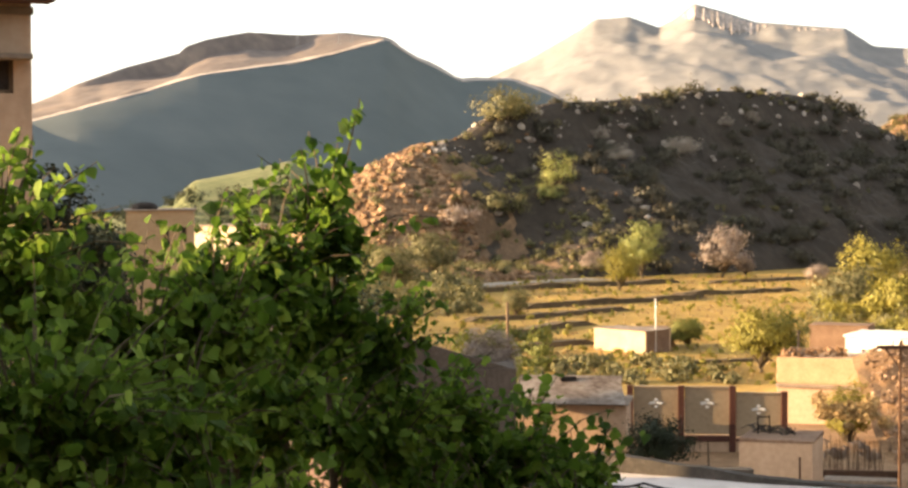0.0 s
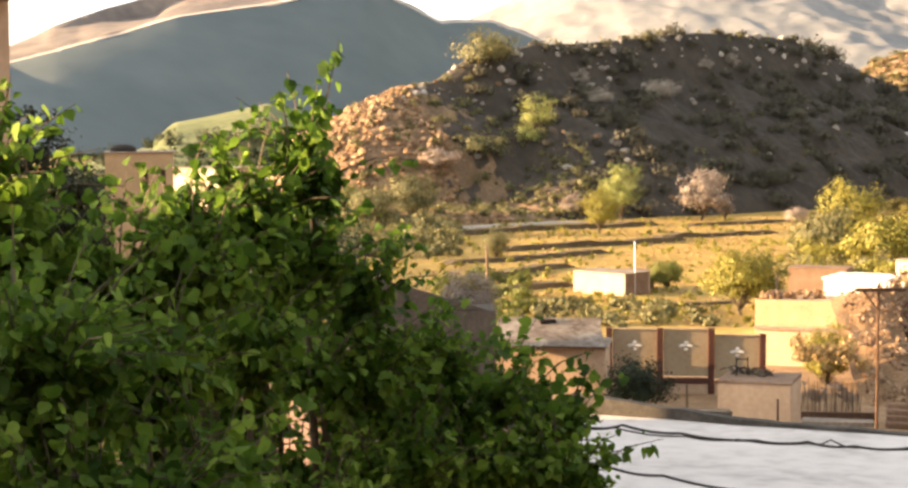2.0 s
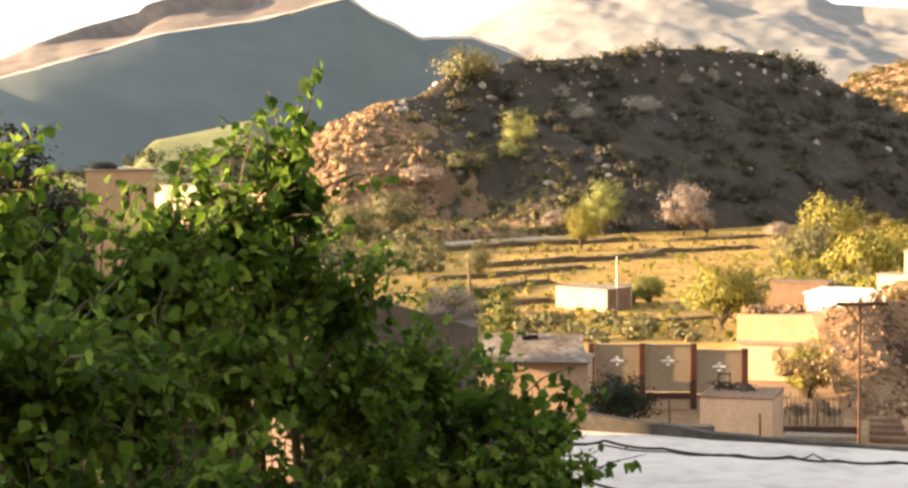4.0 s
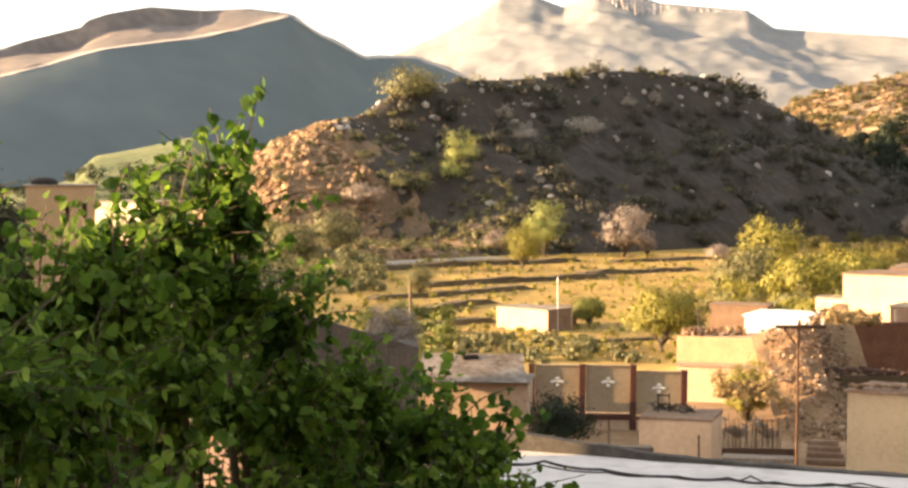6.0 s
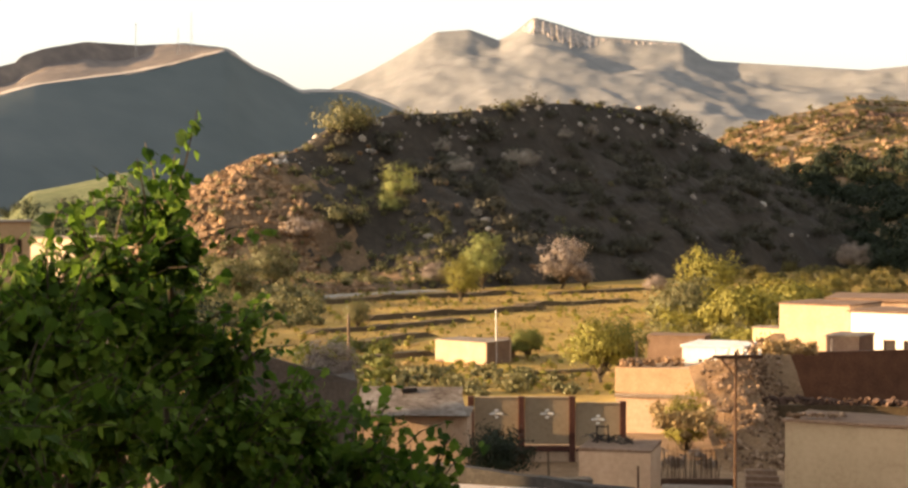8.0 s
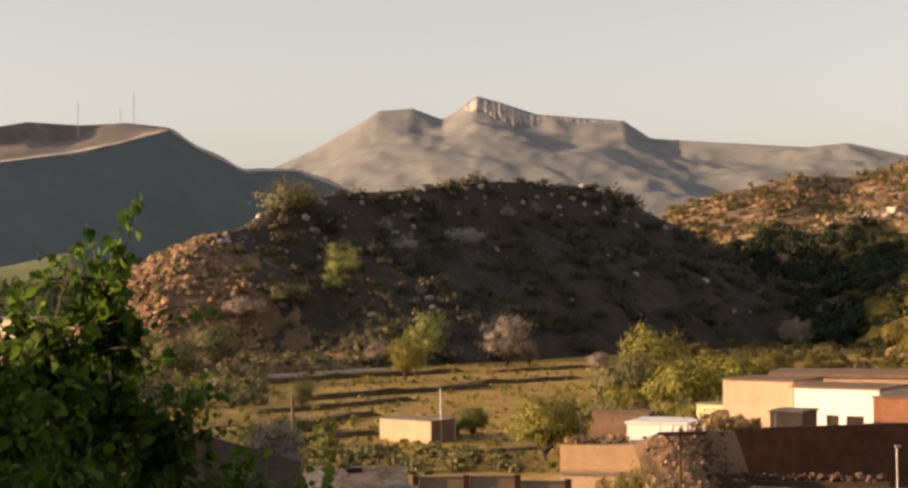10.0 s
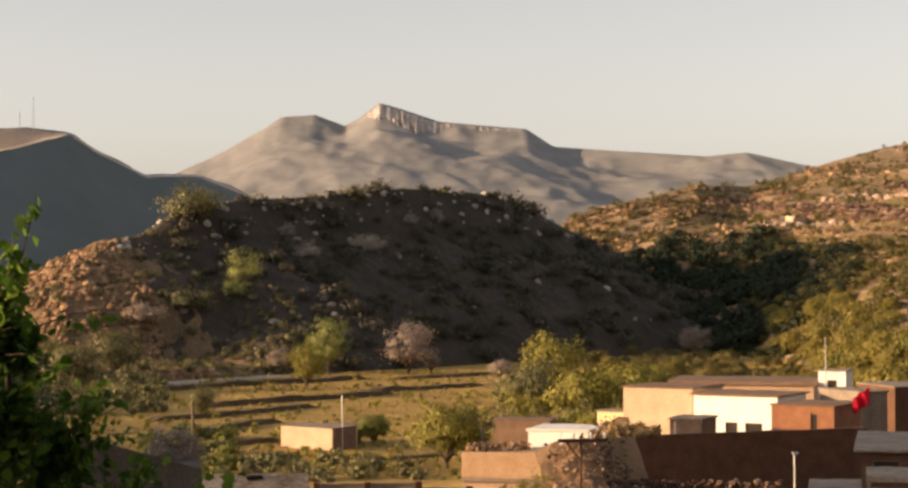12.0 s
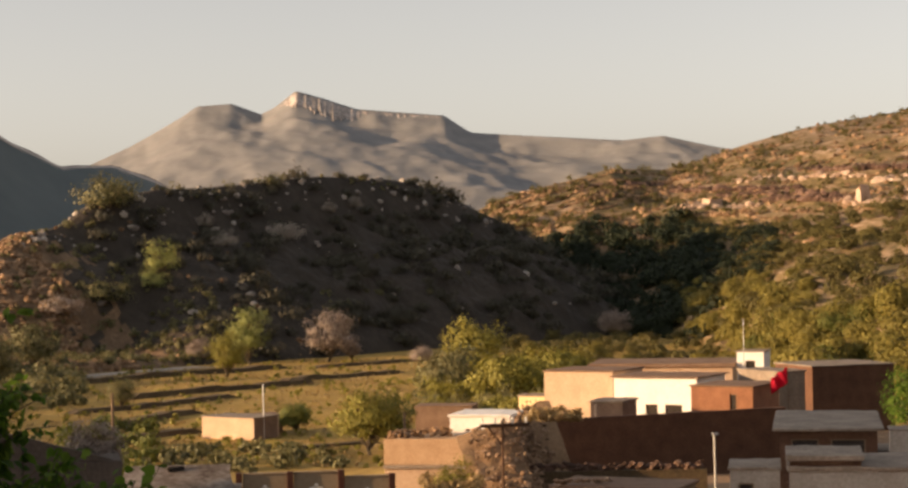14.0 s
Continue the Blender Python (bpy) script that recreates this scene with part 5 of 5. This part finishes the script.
# ---------------------------------------------------------------- near tree


def near_tree():
    g = np.random.default_rng(77)
    base = np.array((-1.6, 9.0, ground_z(0, 9)))
    e = thing("mulberry_tree", *base, 0, "large leafy green broadleaf tree with drooping leaves", "tree")
    crown = (  # azimuth, rise, distance, half width, half height, twigs
        (-16.4, -0.045, 7.6, 0.30, 0.34, 210), (-14.7, -0.078, 7.8, 0.20, 0.24, 110), (-12.2, -0.092, 8.0, 0.32, 0.24, 200), (-10.4, -0.062, 8.2, 0.18, 0.20, 110),
        (-6.5, -0.030, 8.6, 0.15, 0.22, 90), (-8.3, -0.056, 8.4, 0.20, 0.24, 130), (-6.7, -0.080, 8.8, 0.24, 0.24, 140), (-5.0, -0.098, 9.0, 0.15, 0.20, 80), (-9.9, -0.086, 8.0, 0.26, 0.22, 140),
        (-3.4, -0.128, 9.2, 0.28, 0.15, 130), (-1.0, -0.148, 9.5, 0.32, 0.13, 130), (1.0, -0.160, 9.5, 0.22, 0.11, 80), (-1.0, -0.186, 9.2, 0.40, 0.18, 190), (1.2, -0.192, 9.2, 0.20, 0.16, 110),
        (-15.0, -0.135, 7.0, 0.48, 0.38, 260), (-11.4, -0.135, 7.5, 0.36, 0.26, 180), (-8.6, -0.128, 8.3, 0.26, 0.20, 120), (-5.0, -0.140, 8.9, 0.30, 0.18, 130),
        (-13.0, -0.205, 6.7, 0.55, 0.22, 220), (-9.5, -0.190, 7.2, 0.26, 0.18, 90), (-4.0, -0.190, 8.8, 0.34, 0.18, 140), (-6.5, -0.222, 8.0, 0.45, 0.14, 130),
        (-9.6, -0.115, 10.2, 0.55, 0.24, 150), (-11.0, -0.165, 10.6, 0.4, 0.3, 110), (-5.2, -0.175, 10.7, 0.25, 0.3, 70), (-8.5, -0.205, 10.4, 0.4, 0.16, 90), (-14.5, -0.20, 10.0, 0.6, 0.4, 120),
        (-7.6, -0.112, 9.6, 0.4, 0.22, 170), (-8.8, -0.165, 9.6, 0.22, 0.24, 110), (-5.4, -0.150, 9.8, 0.24, 0.2, 110), (-7.0, -0.195, 9.4, 0.34, 0.12, 110), (-3.0, -0.165, 9.9, 0.35, 0.2, 130), (-0.2, -0.19, 9.9, 0.4, 0.2, 110), (-6.6, -0.135, 8.6, 0.2, 0.1, 50),
    )
    lobes = [((d * sin(radians(a)), d * cos(radians(a)), EYE + r * d), rx, rz, n) for a, r, d, rx, rz, n in crown]
    pts = []
    twigs = bmesh.new()
    fork = base + np.array((0.3, 1.2, 9.6))
    for c, rx, rz, n in lobes:
        c = np.array(c)
        mid = (fork + c) / 2 + np.array((0.5 * (c[0] - fork[0]), 0.3, -0.5))
        part("branch", tube(bmesh.new(), [Vector(fork - base), Vector(mid - base), Vector(c - base)], [0.05, 0.03, 0.012], 7), "bark", e, smooth=True)
        for _ in range(n):
            d = g.normal(size=3)
            d /= np.linalg.norm(d)
            r = g.random() ** 0.5
            end = c + d * np.array((rx, rx * 0.8, rz)) * r * (0.75 + 0.7 * g.random() ** 1.5)
            start = c + (end - c) * 0.35 + np.array((0, 0, -0.06))
            ctrl = (start + end) / 2 + np.array((0, 0, 0.07))
            tube(twigs, [Vector(start - base), Vector(ctrl - base), Vector(end - base)], [0.005, 0.004, 0.002], 3)
            k = int(8 + 9 * g.random())
            for j in range(k):
                u = 0.25 + 0.75 * (j + g.random() * 0.5) / k
                p = (1 - u) ** 2 * start + 2 * u * (1 - u) * ctrl + u * u * end
                pts.append(p + g.normal(size=3) * 0.022 - base)
    for c, rx, rz, n in lobes:      # long young shoots that stand out of the crown
        c = np.array(c)
        for _ in range(n // 8):
            d = np.array((g.normal() * 0.8 + 0.05, g.normal() * 0.7, abs(g.normal()) * 0.8 + 0.1))
            d /= np.linalg.norm(d)
            start = c + d * np.array((rx, rx * 0.8, rz)) * 0.7
            reach = 0.15 + 0.25 * g.random()
            end = start + d * reach + np.array((0.03, 0, 0.02))
            ctrl = (start + end) / 2 + np.array((0, 0, 0.04))
            tube(twigs, [Vector(start - base), Vector(ctrl - base), Vector(end - base)], [0.005, 0.004, 0.002], 3)
            k = int(9 + 8 * g.random())
            for j in range(k):
                u = j / k
                p = (1 - u) ** 2 * start + 2 * u * (1 - u) * ctrl + u * u * end
                pts.append(p + g.normal(size=3) * 0.018 - base)
    for a0, r0, a1, r1, d in ((-6.6, -0.02, -5.6, 0.042, 8.6), (-7.2, -0.03, -7.4, 0.016, 8.5), (-8.9, -0.04, -9.3, -0.004, 8.3), (-16.0, -0.02, -15.3, 0.022, 7.6), (-4.6, -0.08, -3.6, -0.055, 9.0)):      # tall whips with a leaf at each joint
        start, end = (np.array((d * sin(radians(a)), d * cos(radians(a)), EYE + r * d)) for a, r in ((a0, r0), (a1, r1)))
        tube(twigs, [Vector(start - base), Vector((start + end) / 2 - base) + Vector((0.02, 0, 0.02)), Vector(end - base)], [0.008, 0.006, 0.002], 4)
        for j in range(34):
            p = start + (end - start) * j / 34
            pts.append(p + g.normal(size=3) * np.array((0.05, 0.05, 0.02)) * (1.2 - 0.8 * j / 34) - base)
    part("trunk", tube(bmesh.new(), [(0.3, 1.2, -0.5), (0.2, 1.25, 3), (0.2, 1.2, 6), (0.3, 1.2, 9.7)], [0.24, 0.19, 0.15, 0.1], 10), "bark", e, smooth=True)
    tagged(part("twig_tangle", twigs, "bark", e), kind="stuff")
    pts = np.array(pts)
    v, fc = leaf_mesh(pts, 0.030 + 0.048 * g.random(len(pts)), 0.5, 0.75, 1)
    tagged(raw_object("foliage", v.tolist(), fc, "leaf", e), kind="stuff")


near_tree()

# dark trees and a roof tank by the beige house
for (x, y, z), h, w, sd in (((-21.6, 84, 16.36), 6.4, 3.4, 1), ((-23.18, 85, 16.29), 7.0, 3.0, 2), ((-20.24, 86, 15.97), 4.4, 2.8, 3), ((-25.01, 84, 16.35), 6.3, 3.4, 4)):
    tree(x, y, ground_z(x, y), z - ground_z(x, y) + h, w, "dark_shade_leaf", "dark leafy tree beside the beige house", seed=sd + 60, clumps=70, per=40, bare=0.45, leaf=0.22, group="dark trees")
x, y, z = (-26.03, 121, 19.94)
tk = thing("roof_tank", x, y + 1.2, z, 0, "black plastic water tank on a flat roof", "water tank")
part("body", tube(bmesh.new(), [(0, 0, 0), (0, 0, 0.25), (0, 0, 0.42), (0, 0, 0.5)], [0.85, 0.85, 0.6, 0.2], 18), "dark", tk, smooth=True)


# the hill's largest stones, each of its own
def set_stones(parent, spots, mat):
    r = np.random.default_rng(51)
    shapes = []
    for k in range(9):
        bm = bmesh.new()
        bmesh.ops.create_icosphere(bm, subdivisions=1, radius=0.5)
        sc = 0.6 + 0.7 * r.random(3)
        for v in bm.verts:
            v.co *= 0.72 + 0.5 * r.random()
            v.co = Vector((v.co.x * sc[0], v.co.y * sc[1], v.co.z * sc[2] * 0.8))
        me = bpy.data.meshes.new("boulder")
        bm.to_mesh(me)
        bm.free()
        me.materials.append(M[mat])
        shapes.append(me)
    for k, (p, size) in enumerate(spots):
        ob = new("boulder", shapes[k % 9])
        ob.parent = parent
        ob.matrix_basis = Matrix.LocRotScale(p, Euler((0, 0, 6.28 * r.random())), (size, size, size))


set_stones(*large_stones, "boulder")
